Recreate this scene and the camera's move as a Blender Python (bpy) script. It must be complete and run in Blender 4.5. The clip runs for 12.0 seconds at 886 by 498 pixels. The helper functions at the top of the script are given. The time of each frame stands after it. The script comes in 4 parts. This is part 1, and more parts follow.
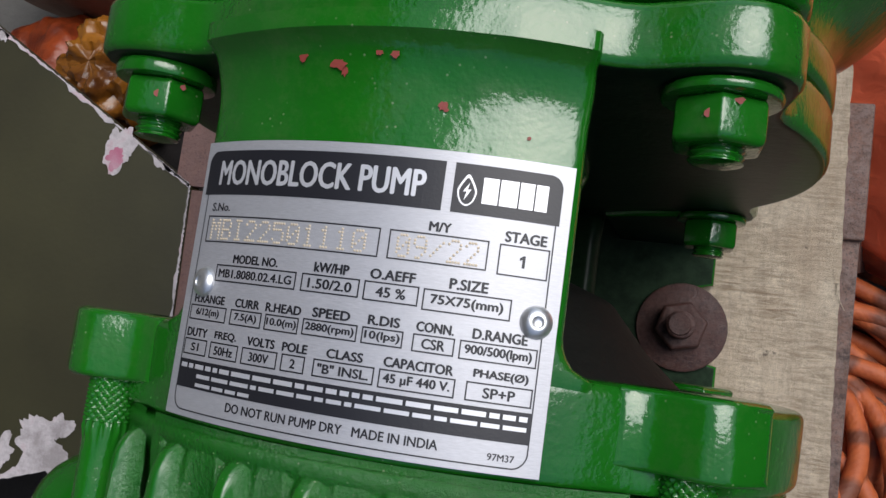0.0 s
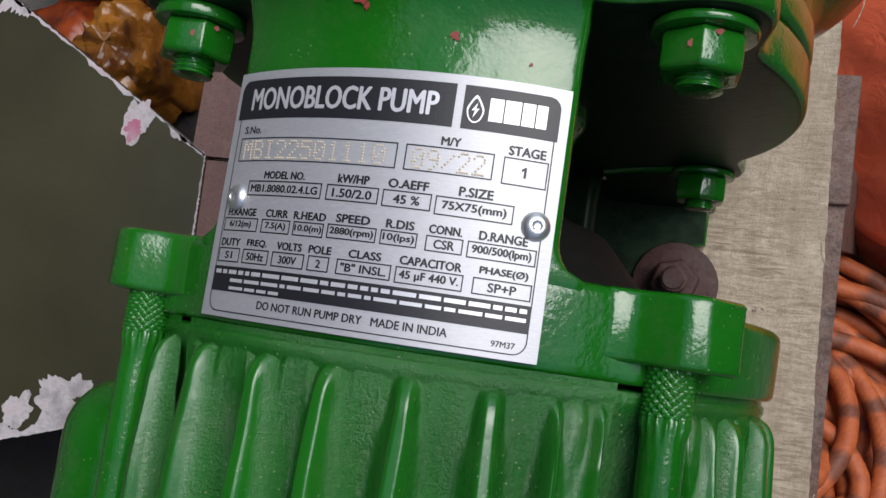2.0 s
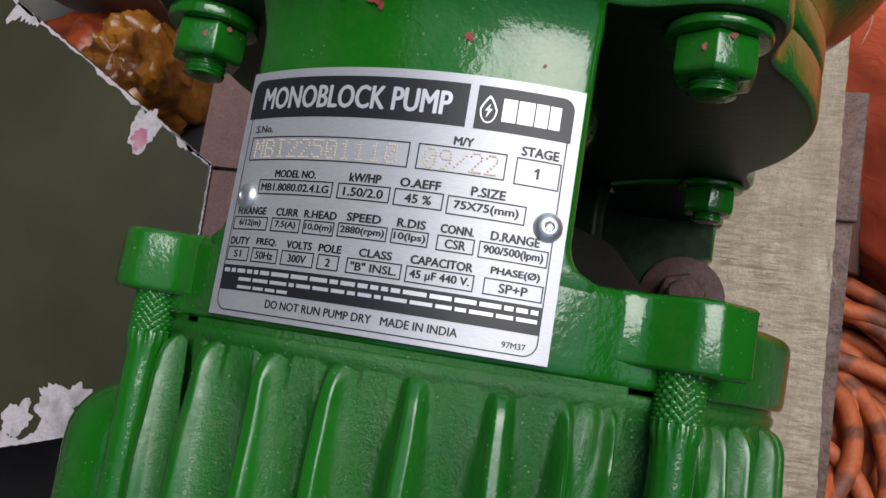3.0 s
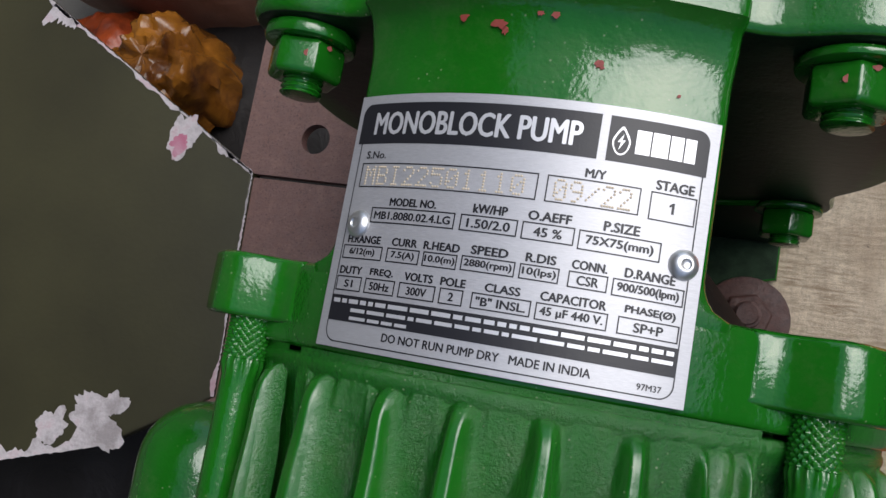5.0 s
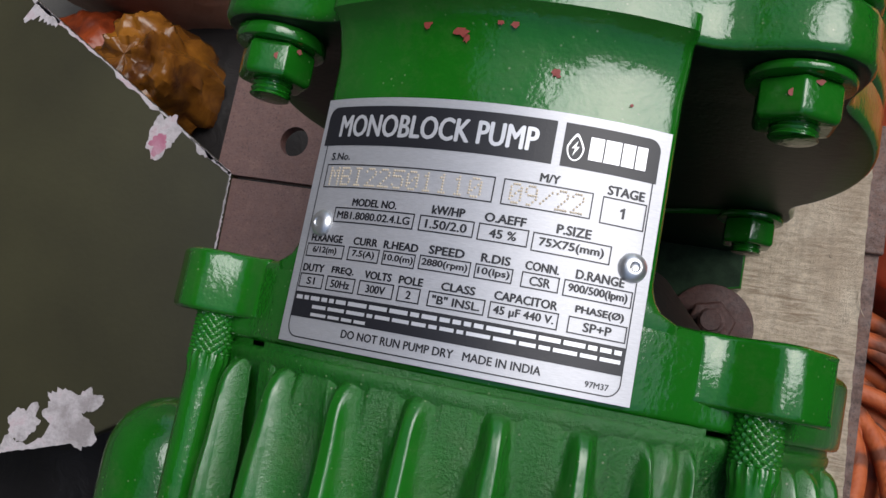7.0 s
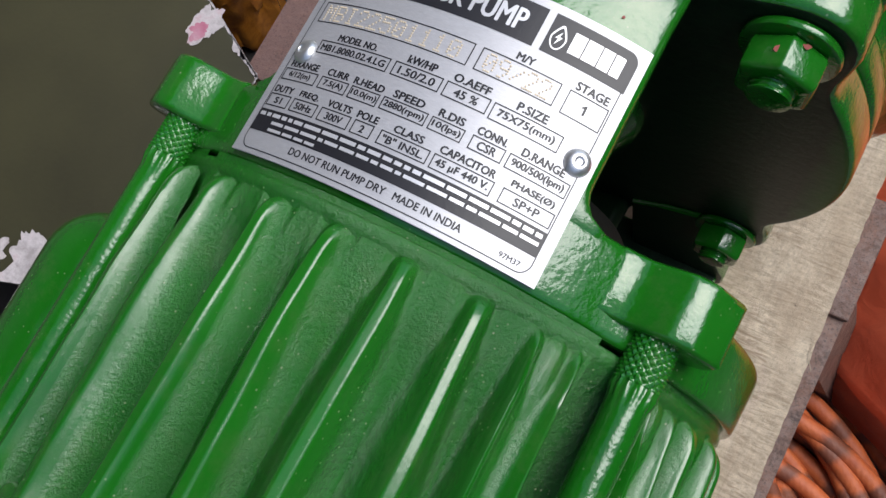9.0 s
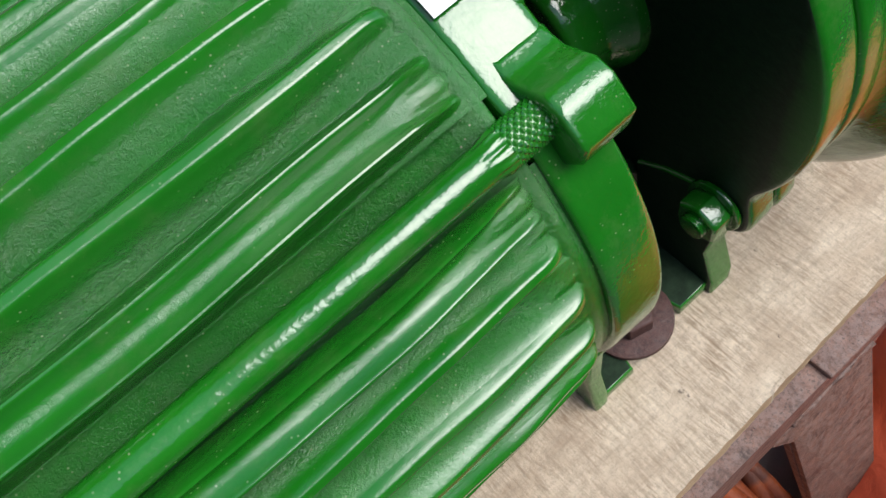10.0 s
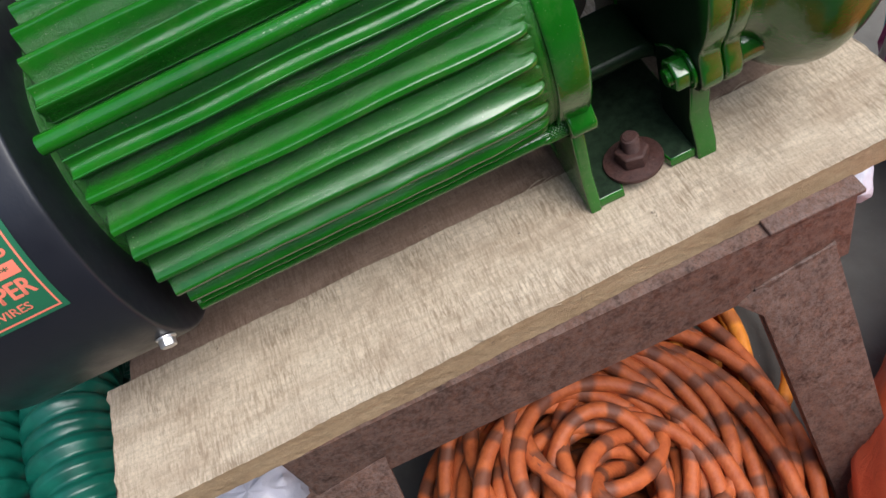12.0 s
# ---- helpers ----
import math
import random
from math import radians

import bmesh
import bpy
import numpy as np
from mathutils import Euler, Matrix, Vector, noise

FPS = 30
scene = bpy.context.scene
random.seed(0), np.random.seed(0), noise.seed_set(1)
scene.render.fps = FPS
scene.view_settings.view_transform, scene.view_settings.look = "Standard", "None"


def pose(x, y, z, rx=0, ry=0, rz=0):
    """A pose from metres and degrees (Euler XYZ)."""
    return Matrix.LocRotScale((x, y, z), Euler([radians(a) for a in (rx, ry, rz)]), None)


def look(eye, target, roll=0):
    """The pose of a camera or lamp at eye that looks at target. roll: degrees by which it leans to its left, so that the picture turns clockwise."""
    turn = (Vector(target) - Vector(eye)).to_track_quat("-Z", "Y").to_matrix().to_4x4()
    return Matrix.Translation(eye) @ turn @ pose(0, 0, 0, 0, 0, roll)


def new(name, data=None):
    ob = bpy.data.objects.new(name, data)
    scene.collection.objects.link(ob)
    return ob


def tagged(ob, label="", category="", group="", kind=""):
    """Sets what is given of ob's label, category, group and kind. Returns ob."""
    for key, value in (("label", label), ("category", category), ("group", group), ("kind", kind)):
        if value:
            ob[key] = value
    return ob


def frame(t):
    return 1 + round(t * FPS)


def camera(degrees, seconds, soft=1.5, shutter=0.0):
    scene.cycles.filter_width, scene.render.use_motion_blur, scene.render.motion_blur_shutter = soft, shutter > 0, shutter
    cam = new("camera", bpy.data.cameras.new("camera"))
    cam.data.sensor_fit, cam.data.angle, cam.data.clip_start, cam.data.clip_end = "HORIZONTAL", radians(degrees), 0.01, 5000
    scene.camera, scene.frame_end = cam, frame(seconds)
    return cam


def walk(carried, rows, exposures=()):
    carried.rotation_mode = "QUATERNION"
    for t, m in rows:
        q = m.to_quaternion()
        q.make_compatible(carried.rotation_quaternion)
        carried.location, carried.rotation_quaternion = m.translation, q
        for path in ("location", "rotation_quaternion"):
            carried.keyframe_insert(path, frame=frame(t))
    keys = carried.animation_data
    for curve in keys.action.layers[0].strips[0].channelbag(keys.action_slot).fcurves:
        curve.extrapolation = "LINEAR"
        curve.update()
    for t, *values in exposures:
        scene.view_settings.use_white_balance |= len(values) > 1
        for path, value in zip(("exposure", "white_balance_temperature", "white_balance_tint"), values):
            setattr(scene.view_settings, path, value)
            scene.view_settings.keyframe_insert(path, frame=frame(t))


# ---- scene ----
cam = camera(56.1, 12.0)
PATH = [
    (0, (0.074, 0.026, 0.424), (-0.536, 0.237, -1.469), -64.0),
    (0.5, (0.079, 0.017, 0.433), (-0.528, 0.227, -1.461), -64.0),
    (1, (0.081, 0.014, 0.436), (-0.527, 0.222, -1.458), -64.1),
    (1.5, (0.084, 0.007, 0.438), (-0.539, 0.211, -1.452), -64.8),
    (2, (0.081, 0.003, 0.442), (-0.534, 0.213, -1.449), -63.6),
    (2.5, (0.078, 0.002, 0.44), (-0.543, 0.224, -1.448), -62.6),
    (2.7, (0.079, -0.002, 0.44), (-0.547, 0.257, -1.442), -59.6),
    (4.3, (0.067, 0.0, 0.448), (-0.524, 0.243, -1.447), -58.8),
    (4.5, (0.062, -0.001, 0.448), (-0.557, 0.241, -1.439), -59.7),
    (5, (0.048, 0.002, 0.444), (-0.576, 0.258, -1.439), -58.7),
    (5.5, (0.043, 0.0, 0.441), (-0.568, 0.27, -1.444), -57.1),
    (6, (0.046, 0.002, 0.444), (-0.551, 0.278, -1.445), -56.1),
    (6.5, (0.051, 0.0, 0.448), (-0.538, 0.281, -1.443), -55.2),
    (6.7, (0.056, 0.001, 0.448), (-0.534, 0.279, -1.442), -55.2),
    (8.3, (0.055, -0.005, 0.447), (-0.543, 0.288, -1.439), -50.1),
    (8.5, (0.057, -0.009, 0.448), (-0.551, 0.312, -1.43), -45.7),
    (8.8, (0.065, -0.024, 0.445), (-0.554, 0.345, -1.421), -37.5),
    (9, (0.084, -0.032, 0.439), (-0.543, 0.28, -1.435), -36.8),
    (9.2, (0.104, -0.06, 0.408), (-0.533, 0.423, -1.425), -22.7),
    (9.5, (0.1440, -0.0660, 0.3920), (-0.6320, 0.2780, -1.4189), -25.6),
    (9.7, (0.1482, -0.0764, 0.3930), (-0.6375, 0.3706, -1.3911), -20.4),
    (10, (0.1700, -0.0670, 0.3970), (-0.7451, 0.2700, -1.3492), -23.4),
    (10.2, (0.1832, -0.0748, 0.4074), (-0.8195, 0.2132, -1.2990), -26.0),
    (10.5, (0.2510, -0.0550, 0.4590), (-0.8151, 0.1540, -1.2202), -27.8),
    (10.8, (0.3298, -0.0354, 0.4524), (-0.8301, 0.1262, -1.1689), -28.7),
    (11, (0.3670, -0.0400, 0.4510), (-0.8151, 0.0760, -1.1581), -28.7),
    (11.2, (0.3914, -0.0562, 0.4520), (-0.8222, 0.0253, -1.1356), -28.4),
    (11.5, (0.4080, -0.0740, 0.4600), (-0.8044, -0.0610, -1.1306), -28.8),
    (11.8, (0.4270, -0.0810, 0.4610), (-0.8263, -0.1040, -1.0974), -28.2),
    (12, (0.4300, -0.0820, 0.4630), (-0.8311, -0.1420, -1.0881), -27.7),
]
walk(cam, [(t, look(eye, target, roll)) for t, eye, target, roll in PATH], [(0, 0.0), (6.7, -0.05), (8.5, 0.0), (9.5, 0.74), (10.5, 0.85), (12, 0.68)])

# ---- world, sun, exposure ----
world = bpy.data.worlds.new("world")
scene.world = world
world.use_nodes = True
wn, wl = world.node_tree.nodes, world.node_tree.links
sky = wn.new("ShaderNodeTexSky")
sky.sky_type, sky.sun_disc = "NISHITA", False
SUN_UP, SUN_TURN = radians(56), radians(52)
sky.sun_elevation, sky.sun_rotation = SUN_UP, SUN_TURN
sky.air_density, sky.dust_density = 1.0, 2.2
wn["Background"].inputs["Strength"].default_value = 0.15
wl.new(sky.outputs["Color"], wn["Background"].inputs["Color"])
sun = new("sun", bpy.data.lights.new("sun", "SUN"))
sun.data.energy, sun.data.angle, sun.data.color = 2.45, radians(45), (0.98, 0.99, 1.0)
sun.matrix_world = look((2 * math.sin(SUN_TURN), 2 * math.cos(SUN_TURN), 2 * math.tan(SUN_UP)), (0, 0, 0))


# ---- materials ----
def material(name, base, rough=0.5, metal=0.0, coat=0.0, spec=0.5):
    m = bpy.data.materials.new(name)
    m.use_nodes = True
    b = m.node_tree.nodes["Principled BSDF"]
    b.inputs["Base Color"].default_value = (*base, 1)
    b.inputs["Roughness"].default_value, b.inputs["Metallic"].default_value = rough, metal
    b.inputs["Coat Weight"].default_value, b.inputs["Specular IOR Level"].default_value = coat, spec
    return m


def node(m, kind, **values):
    n = m.node_tree.nodes.new(kind)
    for k, v in values.items():
        n.inputs[k.replace("_", " ")].default_value = v
    return n


def wire(m, a, b):
    m.node_tree.links.new(a, b)


def coords(m, scale=(1, 1, 1)):
    c, p = node(m, "ShaderNodeTexCoord"), node(m, "ShaderNodeMapping")
    p.inputs["Scale"].default_value = scale
    wire(m, c.outputs["Object"], p.inputs["Vector"])
    return p.outputs["Vector"]


def noise_tex(m, scale, detail=4, rough=0.6, stretch=(1, 1, 1), distort=0.0):
    n = node(m, "ShaderNodeTexNoise", Scale=scale, Detail=detail, Roughness=rough, Distortion=distort)
    wire(m, coords(m, stretch), n.inputs["Vector"])
    return n.outputs["Fac"]


def ramp(m, fac, stops):
    r = m.node_tree.nodes.new("ShaderNodeValToRGB")
    while len(r.color_ramp.elements) < len(stops):
        r.color_ramp.elements.new(0.5)
    for e, (at, c) in zip(r.color_ramp.elements, stops):
        e.position, e.color = at, (c, c, c, 1) if isinstance(c, (int, float)) else (*c, 1)
    wire(m, fac, r.inputs["Fac"])
    return r.outputs["Color"]


def mix(m, fac, a, b, how="MIX"):
    x = m.node_tree.nodes.new("ShaderNodeMix")
    x.data_type, x.blend_type = "RGBA", how
    for s, v in ((x.inputs[0], fac), (x.inputs[6], a), (x.inputs[7], b)):
        if isinstance(v, (int, float)):
            s.default_value = v
        elif isinstance(v, tuple):
            s.default_value = (*v, 1)
        else:
            wire(m, v, s)
    return x.outputs[2]


def finish(m, colour=None, rough=None, bumps=()):
    b = m.node_tree.nodes["Principled BSDF"]
    if colour is not None:
        wire(m, colour, b.inputs["Base Color"])
    if rough is not None:
        wire(m, rough, b.inputs["Roughness"])
    last = None
    for height, strength, distance in bumps:
        n = node(m, "ShaderNodeBump", Strength=strength, Distance=distance)
        wire(m, height, n.inputs["Height"])
        if last is not None:
            wire(m, last, n.inputs["Normal"])
        last = n.outputs["Normal"]
    if last is not None:
        wire(m, last, b.inputs["Normal"])
    return m


def green_paint(name, chips):
    m = material(name, (0.008, 0.12, 0.01), 0.14, 0, 0.0, 0.72)
    tone = ramp(m, noise_tex(m, 18, 3), [(0.3, (0.005, 0.092, 0.005)), (0.7, (0.010, 0.130, 0.008))])
    dust = ramp(m, noise_tex(m, 55, 8, 0.78), [(0.50, 0.0), (0.78, 0.22)])
    c = mix(m, dust, tone, (0.13, 0.16, 0.075))
    v = node(m, "ShaderNodeTexVoronoi", Scale=420.0)
    wire(m, coords(m), v.inputs["Vector"])
    specks = ramp(m, v.outputs["Distance"], [(0.05, 0.55), (0.16, 0.0)])
    thin = ramp(m, noise_tex(m, 60, 2), [(0.50, 0.0), (0.6, 1.0)])
    c = mix(m, mix(m, 1.0, specks, thin, "MULTIPLY"), c, (0.26, 0.32, 0.18))
    if chips:
        chip = ramp(m, noise_tex(m, 75, 5, 0.7), [(0.735, 0.0), (0.745, 1.0)])
        c = mix(m, chip, c, (0.25, 0.035, 0.02))
    r = ramp(m, noise_tex(m, 30, 6), [(0.3, 0.06), (0.75, 0.16)])
    return finish(m, c, r, [(noise_tex(m, 140, 3), 0.28, 0.0012), (noise_tex(m, 900, 3), 0.18, 0.0004)])


M_GREEN = green_paint("green_enamel", True)
M_GREEN_CAST = green_paint("green_enamel_on_casting", False)


def pitted(m):
    """Rough casting skin: sand pits in the troughs between the fins, smooth paint on the crests."""
    c, d, l = node(m, "ShaderNodeTexCoord"), node(m, "ShaderNodeVectorMath"), node(m, "ShaderNodeVectorMath")
    d.operation, l.operation = "MULTIPLY_ADD", "LENGTH"
    d.inputs[1].default_value, d.inputs[2].default_value = (1, 0, 1), (0, 0, -0.158)
    wire(m, c.outputs["Object"], d.inputs[0])
    wire(m, d.outputs["Vector"], l.inputs[0])
    wide = node(m, "ShaderNodeMapRange", From_Min=0.0970, From_Max=0.1040, To_Min=1.0, To_Max=0.05)
    wire(m, l.outputs["Value"], wide.inputs["Value"])
    pits = mix(m, 1.0, ramp(m, noise_tex(m, 620, 5, 0.75), [(0.28, 0.0), (0.72, 1.0)]), wide.outputs["Result"], "MULTIPLY")
    lumps = mix(m, 1.0, noise_tex(m, 150, 3), wide.outputs["Result"], "MULTIPLY")
    return finish(m, None, None, [(noise_tex(m, 60, 2), 0.22, 0.0010), (lumps, 0.38, 0.0012), (pits, 0.65, 0.0012)])


pitted(M_GREEN_CAST)


def brushed():
    m = material("brushed_aluminium", (0.72, 0.72, 0.74), 0.45, 0.55)
    grain = noise_tex(m, 500, 3, 0.6, (1, 30, 1))
    c = ramp(m, grain, [(0.3, (0.42, 0.42, 0.44)), (0.7, (0.58, 0.58, 0.60))])
    return finish(m, c, ramp(m, grain, [(0.3, 0.42), (0.7, 0.58)]), [(grain, 0.06, 0.0002)])


# Iron of the gap's inner parts, made near black to hold the shade there.
M_SHADED_IRON = finish(material("dark_shaded_iron", (0.005, 0.006, 0.005), 0.7, 0, 0, 0.2), bumps=[(noise_tex(bpy.data.materials["dark_shaded_iron"], 300, 4), 0.4, 0.001)])
M_PRIMER = finish(material("red_primer", (0.22, 0.035, 0.025), 0.6), bumps=[(noise_tex(bpy.data.materials["red_primer"], 900, 3), 0.3, 0.0004)])


def shaded_paint(name, paint):
    """Green casting darkened towards the pump's middle, the gap's shade put into its colour."""
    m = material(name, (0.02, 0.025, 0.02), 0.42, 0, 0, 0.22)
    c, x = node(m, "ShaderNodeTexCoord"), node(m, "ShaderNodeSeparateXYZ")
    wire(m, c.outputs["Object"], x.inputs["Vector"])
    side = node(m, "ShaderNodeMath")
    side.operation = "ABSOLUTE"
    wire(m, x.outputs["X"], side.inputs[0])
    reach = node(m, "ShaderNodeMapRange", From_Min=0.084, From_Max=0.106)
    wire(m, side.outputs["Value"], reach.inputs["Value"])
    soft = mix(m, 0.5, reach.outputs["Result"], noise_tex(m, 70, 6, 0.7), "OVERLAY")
    shaded = ramp(m, noise_tex(m, 260, 6, 0.75), [(0.35, (0.003, 0.010, 0.004)), (0.7, (0.009, 0.026, 0.010))])
    return finish(m, mix(m, ramp(m, soft, [(0.3, 0.0), (0.75, 1.0)]), shaded, paint), None, [(noise_tex(m, 380, 5, 0.7), 0.3, 0.0006)])


# Colour holds the shade of the gap between motor and flange.
M_GAP_SHADE = shaded_paint("green_paint_in_gap_shade", (0.014, 0.10, 0.012))
# Foot top: grime and the gap's shade mixed into one colour.
M_SHADED_GRIME = material("dull_grimy_shaded_casting", (0.012, 0.02, 0.012), 0.8, 0, 0, 0.2)
finish(M_SHADED_GRIME, ramp(M_SHADED_GRIME, noise_tex(M_SHADED_GRIME, 120, 6, 0.7), [(0.35, (0.004, 0.012, 0.005)), (0.7, (0.016, 0.036, 0.017))]), None, [(noise_tex(M_SHADED_GRIME, 380, 5, 0.7), 0.4, 0.0008)])
M_PLATE = brushed()
M_INK = finish(material("black_print", (0.012, 0.012, 0.016), 0.45), bumps=[(noise_tex(bpy.data.materials["black_print"], 1500, 2), 0.2, 0.0002)])
M_WHITE_INK = material("bare_metal_lettering", (0.66, 0.66, 0.68), 0.42, 0.5)
M_STAMP = material("punched_dots", (0.62, 0.52, 0.38), 0.5, 0.1)
M_STEEL = finish(material("bright_steel", (0.72, 0.72, 0.72), 0.36, 0.9), bumps=[(noise_tex(bpy.data.materials["bright_steel"], 300, 4), 0.15, 0.0005)])
M_GALV = material("galvanised_steel", (0.55, 0.56, 0.57), 0.42, 0.8)
finish(M_GALV, ramp(M_GALV, noise_tex(M_GALV, 160, 5), [(0.3, (0.42, 0.43, 0.44)), (0.62, (0.62, 0.62, 0.63)), (0.78, (0.3, 0.16, 0.09))]), None, [(noise_tex(M_GALV, 400, 4), 0.2, 0.0006)])


def rusty(name, dark, mid, light, grey, size=1.0):
    m = material(name, mid, 0.75)
    c = ramp(m, noise_tex(m, 75 * size, 8, 0.75), [(0.36, dark), (0.5, mid), (0.66, light)])
    patch = ramp(m, noise_tex(m, 260 * size, 5, 0.7), [(0.42, 0.0), (0.58, 0.8)])
    c = mix(m, patch, c, grey)
    pits = ramp(m, noise_tex(m, 700 * size, 4, 0.7), [(0.36, 0.75), (0.46, 0.0)])
    c = mix(m, pits, c, tuple(v * 0.6 for v in dark))
    c = mix(m, ramp(m, noise_tex(m, 330 * size, 5, 0.7), [(0.66, 0.0), (0.70, 0.6)]), c, tuple(v * 1.5 for v in light))
    return finish(m, c, ramp(m, noise_tex(m, 90, 5), [(0.3, 0.42), (0.7, 0.75)]), [(noise_tex(m, 420, 6, 0.7), 0.5, 0.0012)])


M_RUST = rusty("rusted_steel", (0.035, 0.016, 0.011), (0.098, 0.047, 0.032), (0.185, 0.10, 0.072), (0.145, 0.094, 0.078))
M_RUST_BOLT = rusty("rusted_bolt", (0.026, 0.009, 0.008), (0.052, 0.018, 0.014), (0.085, 0.034, 0.026), (0.07, 0.034, 0.028), 2.0)
M_PINK_RUST = rusty("primed_rusted_plate", (0.14, 0.085, 0.075), (0.17, 0.095, 0.08), (0.22, 0.13, 0.11), (0.17, 0.10, 0.09))


def sawn_wood(name, low, high, across=1.0):
    """Rough pine: long grain, broken saw lines across it, smudges, dark specks and fuzz."""
    m = material(name, high, 0.85)
    grain = noise_tex(m, 14, 7, 0.65, (4, 0.8, 3), 0.8)
    saw = noise_tex(m, 460, 5, 0.7, (0.16, 1, 0.6), 0.5)
    c = ramp(m, grain, [(0.3, low), (0.66, high)])
    broken = mix(m, 1.0, ramp(m, saw, [(0.42, 0.0), (0.64, 0.8 * across)]), ramp(m, noise_tex(m, 22, 5, 0.7), [(0.35, 0.2), (0.62, 1.0)]), "MULTIPLY")
    c = mix(m, broken, c, tuple(v * k for v, k in zip(low, (0.60, 0.55, 0.50))))
    blotch = ramp(m, noise_tex(m, 17, 8, 0.72), [(0.50, 0.0), (0.72, 0.65)])
    c = mix(m, blotch, c, tuple(v * k for v, k in zip(low, (0.66, 0.60, 0.56))))
    weave = ramp(m, noise_tex(m, 260, 6, 0.75, (1, 0.14, 1), 0.3), [(0.47, 0.0), (0.68, 0.42)])
    c = mix(m, weave, c, tuple(v * 0.6 for v in low))
    fuzz = ramp(m, noise_tex(m, 900, 6, 0.8, (0.5, 0.5, 1)), [(0.36, 0.45), (0.50, 0.0)])
    c = mix(m, fuzz, c, tuple(v * 0.5 for v in low))
    spots = ramp(m, noise_tex(m, 80, 5, 0.7), [(0.675, 0.0), (0.71, 0.8)])
    c = mix(m, spots, c, (0.13, 0.10, 0.075))
    return finish(m, c, None, [(saw, 0.45 * across, 0.0013), (noise_tex(m, 600, 8, 0.85, (1, 0.4, 1)), 1.0, 0.0017)])


M_WOOD = sawn_wood("rough_sawn_pine", (0.56, 0.44, 0.315), (0.79, 0.67, 0.51), 1.35)
M_WOOD_EDGE = sawn_wood("darker_smooth_pine_edge", (0.40, 0.27, 0.145), (0.52, 0.38, 0.23), 0.25)
M_WOOD_OLD = sawn_wood("weathered_pine", (0.29, 0.185, 0.130), (0.42, 0.29, 0.215))
M_BLACK = material("satin_black_paint", (0.012, 0.013, 0.018), 0.36)
finish(M_BLACK, None, ramp(M_BLACK, noise_tex(M_BLACK, 60, 6), [(0.3, 0.3), (0.7, 0.48)]), [(noise_tex(M_BLACK, 500, 3), 0.12, 0.0006)])
M_STICK = material("green_sticker", (0.02, 0.13, 0.065), 0.3)
M_SALMON = material("salmon_print", (0.75, 0.2, 0.13), 0.4)
M_OLIVE = material("olive_paint", (0.13, 0.12, 0.06), 0.5)
finish(M_OLIVE, mix(M_OLIVE, ramp(M_OLIVE, noise_tex(M_OLIVE, 120, 4), [(0.70, 0.0), (0.76, 0.5)]), ramp(M_OLIVE, noise_tex(M_OLIVE, 9, 5), [(0.3, (0.027, 0.025, 0.011)), (0.7, (0.044, 0.041, 0.018))]), (0.05, 0.05, 0.03)), None, [(noise_tex(M_OLIVE, 200, 4), 0.15, 0.001)])
M_FLAKE = material("flaking_white_primer", (0.6, 0.55, 0.55), 0.8)
finish(M_FLAKE, ramp(M_FLAKE, noise_tex(M_FLAKE, 30, 6, 0.7), [(0.35, (0.30, 0.27, 0.27)), (0.5, (0.48, 0.44, 0.45)), (0.68, (0.45, 0.28, 0.31))]), None, [(noise_tex(M_FLAKE, 200, 5), 0.5, 0.002)])
M_FLOOR = material("concrete_floor", (0.13, 0.125, 0.115), 0.8)
finish(M_FLOOR, mix(M_FLOOR, ramp(M_FLOOR, noise_tex(M_FLOOR, 160, 3), [(0.70, 0.0), (0.75, 0.7)]), ramp(M_FLOOR, noise_tex(M_FLOOR, 7, 7), [(0.3, (0.085, 0.08, 0.072)), (0.7, (0.16, 0.155, 0.145))]), (0.4, 0.4, 0.4)), None, [(noise_tex(M_FLOOR, 90, 6), 0.4, 0.003)])
M_WALL = material("limewashed_wall", (0.2, 0.19, 0.17), 0.9)
finish(M_WALL, ramp(M_WALL, noise_tex(M_WALL, 3, 6), [(0.3, (0.14, 0.135, 0.12)), (0.7, (0.22, 0.21, 0.19))]), None, [(noise_tex(M_WALL, 40, 5), 0.3, 0.004)])


def rope_material(name, a, b, tracer):
    m = material(name, a, 0.6)
    c = ramp(m, noise_tex(m, 90, 4), [(0.3, b), (0.7, a)])
    u = node(m, "ShaderNodeUVMap")
    w = node(m, "ShaderNodeTexWave", Scale=0.16, Distortion=4.5, Detail=3.0)
    w.wave_type, w.bands_direction = "BANDS", "X"
    wire(m, u.outputs["UV"], w.inputs["Vector"])
    c = mix(m, ramp(m, w.outputs["Fac"], [(0.66, 0.0), (0.92, 0.72)]), c, tracer)
    f = node(m, "ShaderNodeTexWave", Scale=2.5, Distortion=0.5)
    f.bands_direction = "DIAGONAL"
    wire(m, u.outputs["UV"], f.inputs["Vector"])
    return finish(m, c, None, [(f.outputs["Fac"], 0.2, 0.0006), (noise_tex(m, 500, 3), 0.4, 0.0008)])


M_ROPE = rope_material("orange_rope", (0.50, 0.125, 0.034), (0.34, 0.070, 0.020), (0.06, 0.03, 0.022))
M_ROPE_Y = rope_material("yellow_orange_rope", (0.72, 0.26, 0.03), (0.6, 0.18, 0.02), (0.25, 0.06, 0.02))


def film(name, a, b, rough=0.3, size=20):
    m = material(name, a, rough)
    return finish(m, ramp(m, noise_tex(m, size, 5, 0.6, distort=0.6), [(0.35, b), (0.65, a)]), None, [(noise_tex(m, 35, 6, 0.6, distort=1.0), 0.4, 0.006)])


